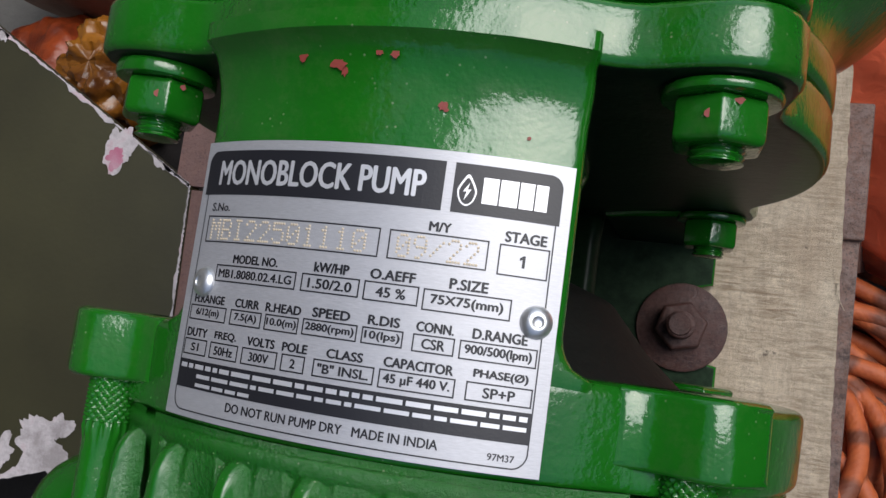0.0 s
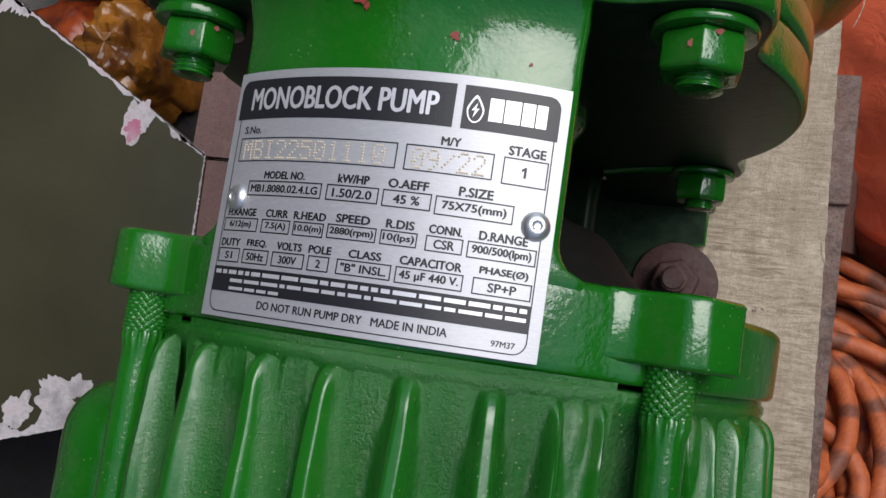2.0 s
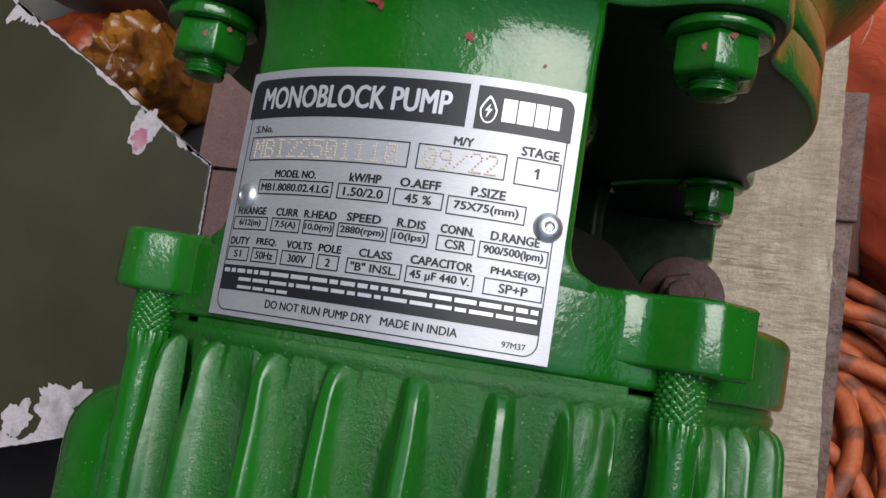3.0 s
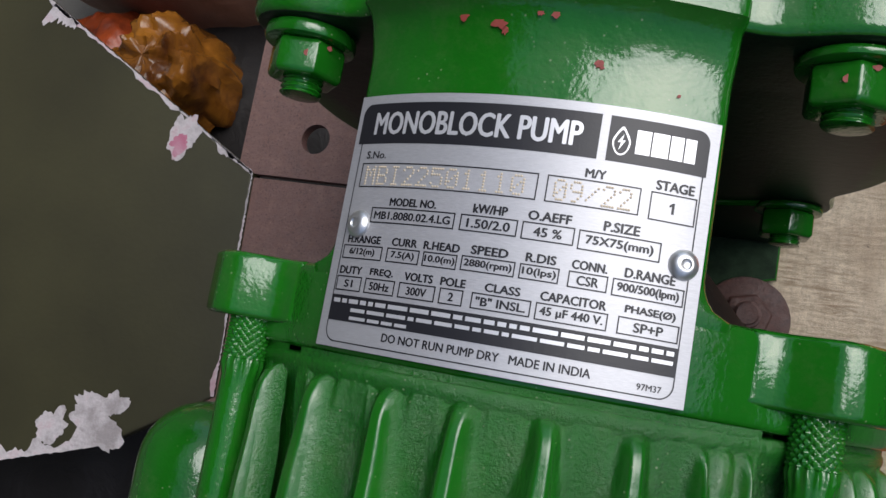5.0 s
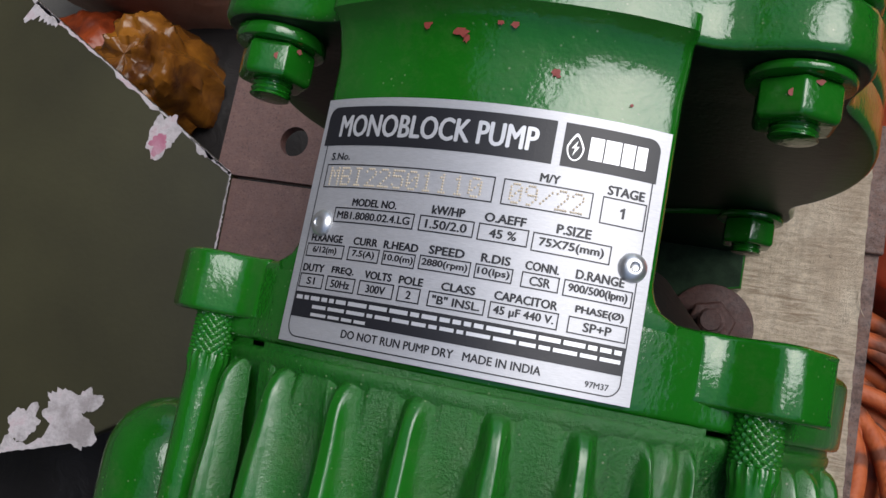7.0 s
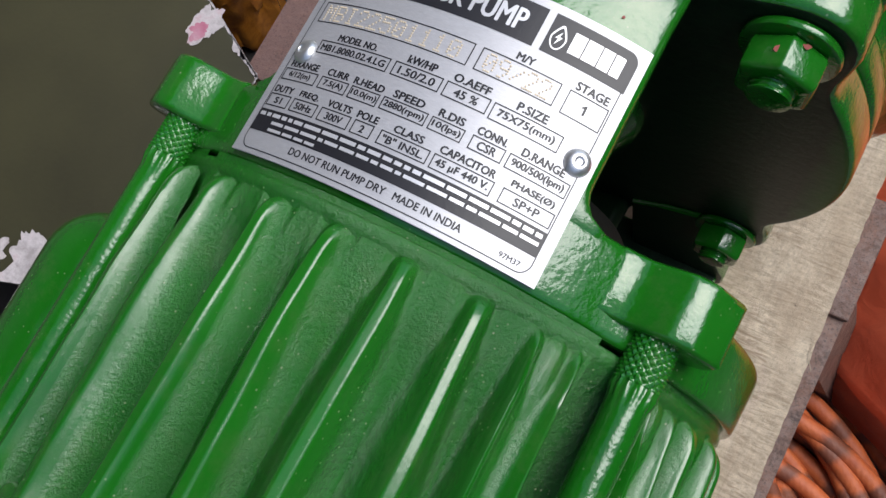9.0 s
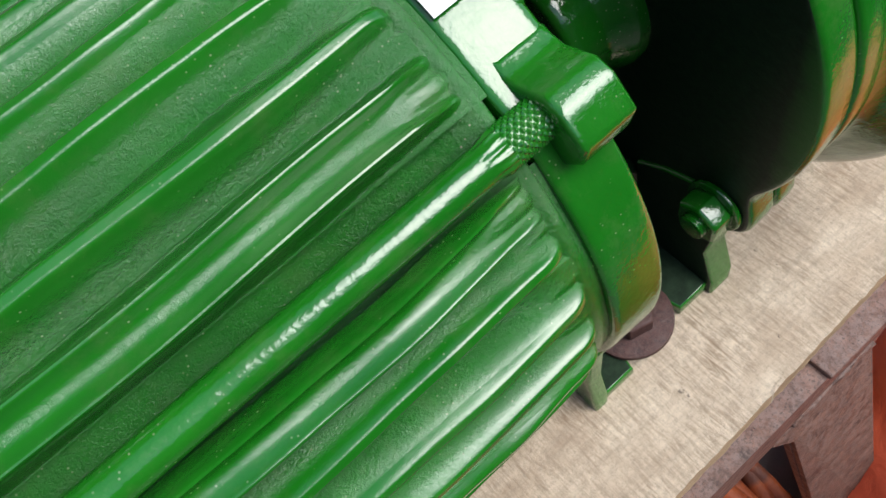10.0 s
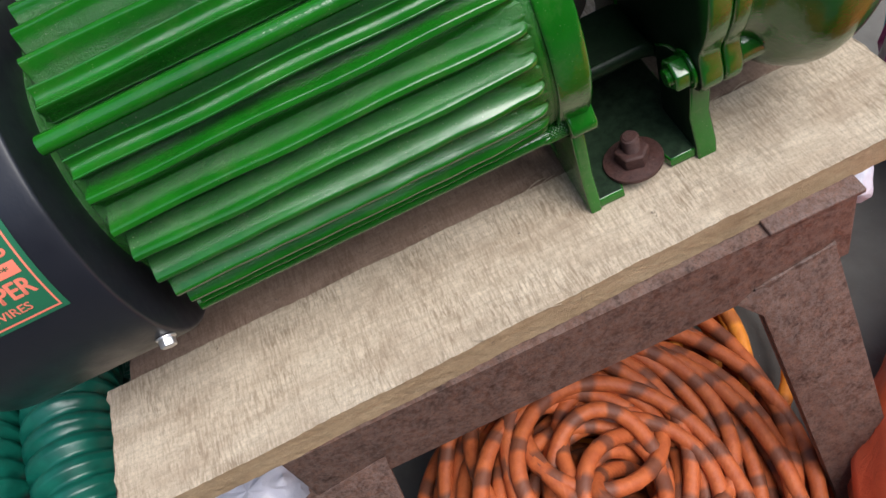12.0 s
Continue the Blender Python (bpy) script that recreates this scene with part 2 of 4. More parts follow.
M_FLAKE_PINK = film("pink_undercoat", (0.40, 0.13, 0.20), (0.45, 0.26, 0.31), 0.7, 60)
M_ORANGE = film("orange_plastic_sheet", (0.95, 0.19, 0.085), (0.90, 0.145, 0.06), 0.4)
# Bag and wrapper lie in shade, which is put into these darker colours.
M_SHADED_ORANGE = film("shaded_orange_plastic", (0.30, 0.05, 0.01), (0.07, 0.009, 0.004), 0.4)
M_GOLD = film("yellow_ochre_wrapper", (0.26, 0.10, 0.012), (0.07, 0.022, 0.005), 0.25)
M_PINK = film("magenta_foil", (0.85, 0.33, 0.68), (0.42, 0.03, 0.19), 0.2, 25)


def banded(m):
    """Cyan and white bands printed down one side of the magenta foil."""
    c, x = node(m, "ShaderNodeTexCoord"), node(m, "ShaderNodeSeparateXYZ")
    wire(m, c.outputs["Object"], x.inputs["Vector"])
    at = node(m, "ShaderNodeMapRange", From_Min=-0.275, From_Max=0.005)
    wire(m, x.outputs["X"], at.inputs["Value"])
    band = ramp(m, at.outputs["Result"], [(0.0, 0.0), (0.28, 0.0), (0.285, 0.5), (0.33, 0.5), (0.335, 1.0), (0.39, 1.0), (0.395, 0.5)])
    plain = m.node_tree.nodes["Principled BSDF"].inputs["Base Color"].links[0].from_socket
    white = mix(m, ramp(m, band, [(0.7, 0.0), (0.9, 1.0)]), plain, (0.75, 0.74, 0.76))
    both = mix(m, ramp(m, band, [(0.2, 1.0), (0.4, 0.0)]), white, (0.06, 0.55, 0.75))
    return finish(m, both)


banded(M_PINK)
M_CLEAR = film("milky_plastic", (0.62, 0.6, 0.68), (0.5, 0.49, 0.56), 0.35)
M_SALMON_BAG = film("dusty_pink_sacking", (0.42, 0.24, 0.17), (0.32, 0.17, 0.12), 0.6)
M_DARK = film("black_rubber_sheet", (0.009, 0.007, 0.007), (0.004, 0.003, 0.003), 0.62)
M_HOSE = material("teal_corrugated_plastic", (0.01, 0.24, 0.15), 0.3)
finish(M_HOSE, ramp(M_HOSE, noise_tex(M_HOSE, 40, 4), [(0.3, (0.003, 0.065, 0.045)), (0.7, (0.006, 0.125, 0.085))]), None, [(noise_tex(M_HOSE, 300, 3), 0.15, 0.0006)])


# ---- mesh helpers ----
def part(name, bm, mat, parent=None, label="", smooth=True):
    me = bpy.data.meshes.new(name)
    if isinstance(bm, bmesh.types.BMesh):
        bmesh.ops.recalc_face_normals(bm, faces=bm.faces)
        if smooth:
            for f in bm.faces:
                f.smooth = True
            for e in bm.edges:
                if len(e.link_faces) == 2 and e.calc_face_angle(0) > radians(38):
                    e.smooth = False
        bm.to_mesh(me)
        bm.free()
    else:
        me = bm
    me.materials.append(mat)
    ob = new(name, me)
    if parent:
        ob.parent = parent
    if label:
        tagged(ob, label)
    return ob


def thing(name, label, category, group="", kind="", at=(0, 0, 0)):
    ob = new(name)
    ob.location = at
    ob.empty_display_size = 0.02
    return tagged(ob, label, category, group, kind)


def grid(nu, nv, f, loop=False, cap=False, bm=None):
    """A sheet of nu by nv points f(i/(nu-1), j/(nv-1)); loop closes it along u."""
    bm = bm or bmesh.new()
    d = nu if loop else nu - 1
    rows = [[bm.verts.new(f(i / d, j / (nv - 1))) for i in range(nu)] for j in range(nv)]
    for j in range(nv - 1):
        for i in range(d):
            k = (i + 1) % nu
            bm.faces.new((rows[j][i], rows[j][k], rows[j + 1][k], rows[j + 1][i]))
    if cap:
        bm.faces.new(rows[0])
        bm.faces.new(rows[-1])
    return bm


AXIS_Z = 0.158


def around(r, degrees, y):
    a = radians(degrees)
    return Vector((r * math.sin(a), y, AXIS_Z + r * math.cos(a)))


def revolve(profile, seg=128, cap=True):
    """A body of (radius, y) pairs turned about the pump's axis."""
    n = len(profile)
    return grid(seg, n, lambda u, v: around(profile[round(v * (n - 1))][0], 360 * u, profile[round(v * (n - 1))][1]), True, cap)


def rounded(profile, step=0.002):
    """The profile with its corners cut round."""
    out = [profile[0]]
    for a, b, c in zip(profile, profile[1:], profile[2:]):
        a, b, c = Vector(a), Vector(b), Vector(c)
        la, lc = (a - b).length, (c - b).length
        p, q = b + (a - b) * min(step / la, 0.45), b + (c - b) * min(step / lc, 0.45)
        for k in range(4):
            s = k / 3
            out.append(tuple((1 - s) ** 2 * p + 2 * s * (1 - s) * b + s * s * q))
    return out + [profile[-1]]


def block(x0, x1, y0, y1, z0, z1, bevel=0.002, seg=3, m=None):
    bm = bmesh.new()
    bmesh.ops.create_cube(bm, size=1)
    for v in bm.verts:
        v.co = Vector(((x0 + x1) / 2 + v.co.x * (x1 - x0), (y0 + y1) / 2 + v.co.y * (y1 - y0), (z0 + z1) / 2 + v.co.z * (z1 - z0)))
    if bevel:
        bmesh.ops.bevel(bm, geom=bm.edges[:], offset=bevel, segments=seg, profile=0.5, affect="EDGES")
    if m is not None:
        bm.transform(m)
    return bm


def slab(outline, axis, a, b, bevel=0.002, seg=3):
    """A flat outline given thickness from a to b along an axis."""
    bm = bmesh.new()
    put = {"x": lambda p, h: (h, p[0], p[1]), "y": lambda p, h: (p[0], h, p[1]), "z": lambda p, h: (p[0], p[1], h)}[axis]
    low, high = [bm.verts.new(put(p, a)) for p in outline], [bm.verts.new(put(p, b)) for p in outline]
    bm.faces.new(low)
    bm.faces.new(high[::-1])
    n = len(outline)
    for i in range(n):
        bm.faces.new((low[i], low[(i + 1) % n], high[(i + 1) % n], high[i]))
    bmesh.ops.recalc_face_normals(bm, faces=bm.faces)
    if bevel:
        rim = [e for e in bm.edges if e.verts[0] in low and e.verts[1] in low or e.verts[0] in high and e.verts[1] in high]
        bmesh.ops.bevel(bm, geom=rim, offset=bevel, segments=seg, profile=0.5, affect="EDGES", clamp_overlap=True)
    return bm


def tube(points, radius, seg=12, lumps=None, uv=False):
    """A rope or rod along points; lumps(s, angle) adds to the radius."""
    pts = [Vector(p) for p in points]
    n, verts, faces, far = len(pts), [], [], [0.0]
    for a, b in zip(pts, pts[1:]):
        far.append(far[-1] + (b - a).length)
    ref = Vector((0.123, 0.456, 0.881))
    for i, p in enumerate(pts):
        t = (pts[min(i + 1, n - 1)] - pts[max(i - 1, 0)]).normalized()
        side = t.cross(ref).normalized()
        up = side.cross(t)
        ref = up
        for k in range(seg):
            a = math.tau * k / seg
            r = radius + (lumps(far[i], a) if lumps else 0)
            verts.append(p + r * (math.cos(a) * side + math.sin(a) * up))
    for i in range(n - 1):
        for k in range(seg):
            q = (k + 1) % seg
            faces.append((i * seg + k, i * seg + q, (i + 1) * seg + q, (i + 1) * seg + k))
    faces += [tuple(range(seg))[::-1], tuple((n - 1) * seg + k for k in range(seg))]
    me = bpy.data.meshes.new("tube")
    me.from_pydata([tuple(v) for v in verts], [], faces)
    if uv:
        layer = me.uv_layers.new(name="UVMap")
        for poly in me.polygons:
            for li, vi in zip(poly.loop_indices, poly.vertices):
                k = vi % seg
                if k == 0 and any(w % seg == seg - 1 for w in poly.vertices):
                    k = seg
                layer.data[li].uv = (far[vi // seg] / (math.tau * radius) * 2, 2 * k / seg)
    for poly in me.polygons:
        poly.use_smooth = len(poly.vertices) == 4
    return me


def hexagon(across, height, chamfer=0.0012):
    """A nut lying on z = 0 with its corners turned down."""
    bm = bmesh.new()
    r = across / math.sqrt(3)
    levels = [(0, r * 0.93), (chamfer, r), (height - chamfer, r), (height, r * 0.9), (height, across * 0.31)]
    loops = [[bm.verts.new((q * math.cos(math.tau * k / 6), q * math.sin(math.tau * k / 6), z)) for k in range(6)] for z, q in levels]
    for a, b in zip(loops, loops[1:]):
        for k in range(6):
            bm.faces.new((a[k], a[(k + 1) % 6], b[(k + 1) % 6], b[k]))
    bm.faces.new(loops[0])
    bm.faces.new(loops[-1])
    bmesh.ops.bevel(bm, geom=bm.edges[:], offset=0.0006, segments=2, profile=0.5, affect="EDGES", clamp_overlap=True)
    return bm


def disc(radius, z0, z1, seg=32, bevel=0.0006):
    return slab([(radius * math.cos(math.tau * k / seg), radius * math.sin(math.tau * k / seg)) for k in range(seg)], "z", z0, z1, bevel, 2)


def thread(radius, z0, z1, pitch=0.0016):
    turns = max(2, int((z1 - z0) / pitch * 6))
    return grid(24, turns + 1, lambda u, v: ((radius + 0.00035 * math.sin(math.tau * ((z0 + v * (z1 - z0)) / pitch + u))) * math.cos(math.tau * u) * (1 if v < 0.97 else 0.8), (radius + 0.00035 * math.sin(math.tau * ((z0 + v * (z1 - z0)) / pitch + u))) * math.sin(math.tau * u) * (1 if v < 0.97 else 0.8), z0 + v * (z1 - z0)), True, True)


def moved(bm, m):
    bm.transform(m)
    return bm


def wobble(p, size, amount, seed=0.0):
    return amount * noise.noise(Vector(p) * size + Vector((seed, seed * 1.7, -seed)))


# ---- the setting ----
def sheet(name, x0, x1, y0, y1, z, mat, kind="structure"):
    bm = block(x0, x1, y0, y1, z - 0.1, z, 0)
    return tagged(part(name, bm, mat, smooth=False), "grey dusty concrete floor of a shop front", "floor", kind=kind)


FLOOR_Z = -0.50
sheet("floor", -30, 30, -30, 30, FLOOR_Z, M_FLOOR)
# Unseen walls and canopy, added to cut off sky light and reflections.
tagged(part("unseen_wall_west", block(-1.75, -1.6, -4, 4, FLOOR_Z, 2.6, 0.01), M_WALL), "plain unseen wall added behind the goods to darken reflections", "wall", kind="structure")
tagged(part("ceiling", block(-1.75, -0.7, -3.2, 4, 2.3, 2.4, 0.01), M_WALL), "unseen canopy slab added to cut the sky over the goods", "ceiling", kind="structure")
tagged(part("unseen_wall_south", block(-1.6, 1.9, -2.2, -2.05, FLOOR_Z, 1.1, 0.01), M_WALL), "plain unseen wall added to block low sky from the south", "wall", kind="structure")
tagged(part("unseen_wall_east", block(1.9, 2.05, -2.2, 4, FLOOR_Z, 1.35, 0.01), M_WALL), "plain unseen wall added to block low sky from the east", "wall", kind="structure")

# ---- the wooden planks and the steel stand ----
PLANK_IN, PLANK_OUT, PLANK_NEAR, PLANK_FAR, PLANK_T = 0.038, 0.1365, -0.369, 0.231, 0.024


def plank(x0, x1, y0, y1, top, thick, mat, seed, label, skew=0.0):
    ny, nx = 260, 14

    def f(u, v):
        p = u * 4
        k, s = int(p) % 4, p - int(p)
        if k == 0:
            x, z = x0 + (x1 - x0) * s, top
        elif k == 1:
            x, z = x1, top - thick * s
        elif k == 2:
            x, z = x1 - (x1 - x0) * s, top - thick
        else:
            x, z = x0, top - thick * (1 - s)
        y = y0 + (y1 - y0) * v
        if x > (x0 + x1) / 2:
            x += skew * (y + 0.04) * (x - (x0 + x1) / 2) / ((x1 - x0) / 2)
        edge = wobble((x, y * 1.0, z), 12, 0.0010, seed) + wobble((x, y, z), 190, 0.0007, seed)
        if k in (1, 3) or s in (0.0,):
            x += edge
        if v in (0.0, 1.0):
            y += wobble((x, 0, z), 120, 0.0035, seed + 3)
        return (x, y, z + wobble((x, y, 0), 25, 0.0009, seed))
    bm = grid(4 * nx, ny, f, True, False)
    for v in (0, ny - 1):
        bm.verts.ensure_lookup_table()
        bm.faces.new([bm.verts[v * 4 * nx + i] for i in range(4 * nx)])
    bm.normal_update()
    # side faces take a darker, yellower pine with fainter saw lines
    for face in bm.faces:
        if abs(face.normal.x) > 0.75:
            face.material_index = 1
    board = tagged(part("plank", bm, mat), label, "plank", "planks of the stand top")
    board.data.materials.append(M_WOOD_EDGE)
    r = random.Random(int(seed * 10))
    for _ in range(16):
        x, y = r.choice((x0 + 0.0015, x0 + 0.0015, x1 - 0.001)), r.uniform(y0 + 0.15, y1 - 0.02)
        n, ln, bend = 7, r.uniform(0.006, 0.022), r.uniform(-0.5, 0.5)
        curl = [(x + 0.004 * math.sin(bend * 6 * k / n) * (1 if x < (x0 + x1) / 2 else -1), y + ln * k / n, top + 0.0009 + 0.0018 * math.sin(3.1 * k / n) * abs(bend)) for k in range(n)]
        part("splinter", tube(curl, r.uniform(0.00018, 0.00034), 5), mat, board)
    return board


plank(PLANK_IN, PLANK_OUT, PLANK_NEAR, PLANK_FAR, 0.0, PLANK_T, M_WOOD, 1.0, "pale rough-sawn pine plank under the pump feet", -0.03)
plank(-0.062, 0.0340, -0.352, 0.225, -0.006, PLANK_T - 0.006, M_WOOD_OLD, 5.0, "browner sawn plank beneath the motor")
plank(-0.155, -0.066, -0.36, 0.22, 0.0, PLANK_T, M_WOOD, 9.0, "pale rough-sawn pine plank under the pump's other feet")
tagged(part("wood_offcut", block(0.075, 0.118, -0.33, -0.27, -0.034, -PLANK_T - 0.001, 0.002), M_WOOD), "small split offcut of pale wood wedged under the plank", "wood")

stand = thing("steel_stand", "rusty brown welded angle-iron stand carrying the planks", "stand")
RAIL_TOP = -PLANK_T - 0.001


def splayed(bm, side):
    """Leans a leg outward below the rail."""
    for v in bm.verts:
        v.co.x += 0.2 * side * max(0.0, RAIL_TOP - 0.072 - v.co.z)
    return bm


for side in (1, -1):
    x1 = 0.1435 * side
    y0, y1 = -0.262, 0.167
    outline = [(x1, RAIL_TOP), (x1, RAIL_TOP - 0.072), (x1 - 0.006 * side, RAIL_TOP - 0.072), (x1 - 0.006 * side, RAIL_TOP - 0.006), (x1 - 0.055 * side, RAIL_TOP - 0.006), (x1 - 0.055 * side, RAIL_TOP)]
    part("rail", slab(outline, "y", y0, y1, 0.0026, 3), M_RUST, stand)
    for y, lean in ((0.121, 0.145), (-0.235, -0.145)):
        w = 0.0325
        drop = FLOOR_Z - (RAIL_TOP - 0.05)
        quad = [(y - w - 0.012, RAIL_TOP - 0.071), (y - w, RAIL_TOP - 0.062), (y + w, RAIL_TOP - 0.05), (y + w - drop * lean, FLOOR_Z), (y - w - drop * lean, FLOOR_Z), (y - w + 0.006, RAIL_TOP - 0.095)]
        part("leg", splayed(slab(quad, "x", x1 - 0.0055 * side, x1 + 0.0007 * side, 0.0003, 1), side), M_RUST, stand)
        inner = [(y - w, RAIL_TOP - 0.062), (y - w + 0.006, RAIL_TOP - 0.062), (y - w + 0.006 - drop * lean, FLOOR_Z), (y - w - drop * lean, FLOOR_Z)]
        part("leg_flange", splayed(slab(inner, "x", x1 - 0.012 * side, x1 - 0.005 * side, 0.001, 2), side), M_RUST, stand)
    bead = [(x1 + 0.0004 * side, 0.090 + 0.063 * k / 12, RAIL_TOP - 0.0605 + 0.013 * k / 12 + wobble((k, side, 0), 1.3, 0.0012)) for k in range(13)]
    part("weld_bead", tube(bead, 0.0016, 8, lambda s, a: 0.0007 * math.sin(s * 900)), M_RUST, stand)
for y in (-0.258, 0.166):
    part("cross_bar", slab([(y, RAIL_TOP - 0.006), (y, RAIL_TOP - 0.06), (y + 0.006, RAIL_TOP - 0.06), (y + 0.006, RAIL_TOP - 0.006)], "x", -0.13, 0.13, 0.001, 2), M_RUST, stand)
part("splice_strap", block(0.098, 0.1452, 0.101, 0.171, RAIL_TOP - 0.001, RAIL_TOP + 0.0035, 0.0012), M_RUST, stand)

# ---- the pump ----
pump = thing("monoblock_pump", "glossy green painted cast-iron monoblock water pump bolted on planks", "pump")
FIN_FRONT, FIN_REAR = -0.0085, -0.2500
VALLEY, RIDGE, RING = 0.0925, 0.1070, 0.1012


def smooth(t):
    t = min(1.0, max(0.0, t))
    return t * t * (3 - 2 * t)


motor = part("motor_body", revolve(rounded([(0.03, -0.275), (0.074, -0.275), (0.076, -0.2535), (0.0885, -0.2515), (0.0885, -0.05), (0.096, -0.014), (RING, -0.006), (RING, -0.0036), (0.1, -0.003), (0.05, -0.003)], 0.0015)), M_GREEN_CAST, pump)


def fin(at, left, right, width, y0=FIN_REAR, y1=FIN_FRONT, tall=RIDGE):
    """One cast cooling fin from valley middle to valley middle, left and right degrees off its crest."""
    span, ny, nu = left + right, 90, 44

    def y_at(v):
        return y0 + (y1 + 0.007 - y0) * (v if v < 0.02 else 0.02 + 0.98 * (1 - (1 - (v - 0.02) / 0.98) ** 1.5))

    def f(u, v):
        a = -left + span * u
        y = y_at(v)
        d = abs(a) * math.pi / 180 * 0.1
        near = min(1.0, max(0.0, (y1 + 0.001 - y) / 0.008))
        nose = math.sqrt(1 - (1 - near) ** 2)
        crest = tall - 0.0018 * smooth((y + 0.05) / 0.04)
        tail = 1 if v > 0.02 else 0.0
        floor = VALLEY + (RING - 0.0006 - VALLEY) * (0.55 * smooth((y + 0.120) / 0.100) + 0.45 * smooth((y + 0.035) / 0.028))
        dip = 0.0014 * (1 - smooth(abs(d - 0.0036) / 0.0028)) * smooth((y + 0.024) / 0.010) * smooth((y1 + 0.006 - y) / 0.005)
        half = (left if a < 0 else right) * math.pi / 180 * 0.1
        twin = min(0.0048, 0.62 * half) if width > 0.0045 else 0.0
        # a narrow rounded crest falling in a hollow curve to the middle of the trough
        edge = max(0.0, d - twin - (0.0007 if twin else width * 0.4))
        soft = math.sqrt(edge * edge + 0.0013 ** 2) - 0.0013
        reach = max(0.002, half - twin - width * 0.4)
        hollow = max(0.0, 1 - soft / reach) ** (1.85 + 2.2 * smooth((y + 0.055) / 0.045))
        rise = (crest - floor) * hollow
        if twin and d < twin:
            rise -= min(rise * 0.45, 0.0040 * (1 - (d / twin) ** 2))
        back = min(1.0, max(0.0, (y - y0 + 0.0005) / 0.006))
        lift = rise * nose * math.sqrt(1 - (1 - back) ** 2)
        k = min(1.0, lift / 0.006)
        r = floor - dip + lift
        wob = 0.0005 * math.sin(y * 55 + at * 0.21) * k
        p = around(r, at + a, y)
        r += wobble(p, 45, 0.0007)
        r = (r - 0.013 * (1 - tail)) if v < 0.02 else r
        return around(r, at + a + math.degrees(wob / 0.1) * nose, y - (0.001 if v == 0 else 0))
    return part("cooling_fin", grid(nu, ny, f), M_GREEN_CAST, motor)


# crest angle, degrees to the next valleys, crest width
for at, left, right, width in ((-1, 5.4, 5.4, 0.0027), (9.8, 5.4, 5.6, 0.0027), (21.1, 5.7, 5.6, 0.0027), (32.9, 6.2, 5.6, 0.0050),
                               (53.6, 3.6, 4.6, 0.0046), (63.2, 5.0, 5.5, 0.0027), (74.2, 5.5, 5.5, 0.0027), (85.2, 5.5, 5.6, 0.0027), (96.6, 5.8, 5.6, 0.0027),
                               (107.8, 5.6, 5.5, 0.0027), (118.6, 5.3, 5.0, 0.0027), (127.8, 4.2, 2.2, 0.0034), (144, 2.5, 5, 0.004), (154, 5, 5.5, 0.0027), (165, 5.5, 5.5, 0.0027)):
    fin(at, left, right, width)
for at, left, right, width in ((-12, 5.6, 5.6, 0.0027), (-24.6, 6.4, 7.0, 0.0027), (-37.2, 5.6, 2.4, 0.0027), (-54, 4.6, 3.6, 0.0040), (-64, 5.5, 5.4, 0.0027), (-75, 5.5, 5.5, 0.0027),
                               (-86, 5.5, 5.5, 0.0027), (-97, 5.5, 5.5, 0.0027), (-108, 5.5, 5.5, 0.0027), (-119, 5.5, 5.5, 0.0027), (-129, 4.5, 3, 0.0027), (-150, 6, 6, 0.0027), (-162, 6, 6, 0.0027), (-174, 6, 6, 0.0027)):
    fin(at, left, right, width)
# bracket: ring, bridge, lugs, flange, feet
RING_PROFILE = rounded([(0.03, -0.0019), (0.1005, -0.0019), (0.1035, -0.0015), (0.1040, 0.018), (0.1015, 0.0195), (0.088, 0.0195), (0.086, 0.006), (0.03, 0.006)], 0.0027)


def ring_point(u, v):
    r, y = RING_PROFILE[round(v * (len(RING_PROFILE) - 1))]
    a = 360 * u - 180
    high = smooth((abs(a) - 36) / 9)
    wide = 0.0020 * (1 - smooth((abs(a) - 50) / 4)) if y > 0.015 else 0
    return around(r - (0.0028 * (1 - high) if r > 0.098 else 0), a, y + wide)


bracket = part("end_bracket", grid(180, len(RING_PROFILE), ring_point, True, True), M_GREEN, pump)


def bridge(mid, half, label=""):
    """The arched bridge between ring and flange, round-edged, flaring into both."""
    n, ny = 56, 40

    def f(u, v):
        y = 0.010 + 0.084 * v
        w = half + (0.0085 * (1 - math.sqrt(max(0.0, 1 - ((0.030 - y) / 0.0090) ** 2))) if 0.0212 < y < 0.030 else 0.0085 if y <= 0.0212 else 0)
        w -= 0.0015 * smooth((y - 0.082) / 0.008)
        r = 0.1015 + (0.0075 * (1 - math.sqrt(max(0.0, 1 - ((y - 0.0735) / 0.0155) ** 2))) if 0.0735 < y < 0.089 else 0.0075 if y > 0.08 else 0) - 0.0016 * (1 - smooth((y - 0.0140) / 0.0075))
        t, c, q = 0.0105, 0.003, u * 4
        # once round a rounded strip: outer face, edge, inner face, edge
        if q < 1.7:
            s, h = (q / 1.7 * 2 - 1) * (w - c), 0
        elif q < 2:
            a = (q - 1.7) / 0.3 * math.pi
            s, h = w - c + c * math.sin(a), -(1 - math.cos(a)) * t / 2
        elif q < 3.7:
            s, h = (1 - (q - 2) / 1.7 * 2) * (w - c), -t
        else:
            a = (q - 3.7) / 0.3 * math.pi
            s, h = -(w - c) - c * math.sin(a), -t + (1 - math.cos(a)) * t / 2
        p = around(r + h, mid + math.degrees(s / 0.1015), y)
        return p + Vector((0, 0, wobble(p, 80, 0.0003)))
    # the lower, unlabelled bridge takes the colour darkened for the gap's shade
    return part("bridge", grid(120, ny, f, True), M_GREEN if label else M_GAP_SHADE, bracket, label)


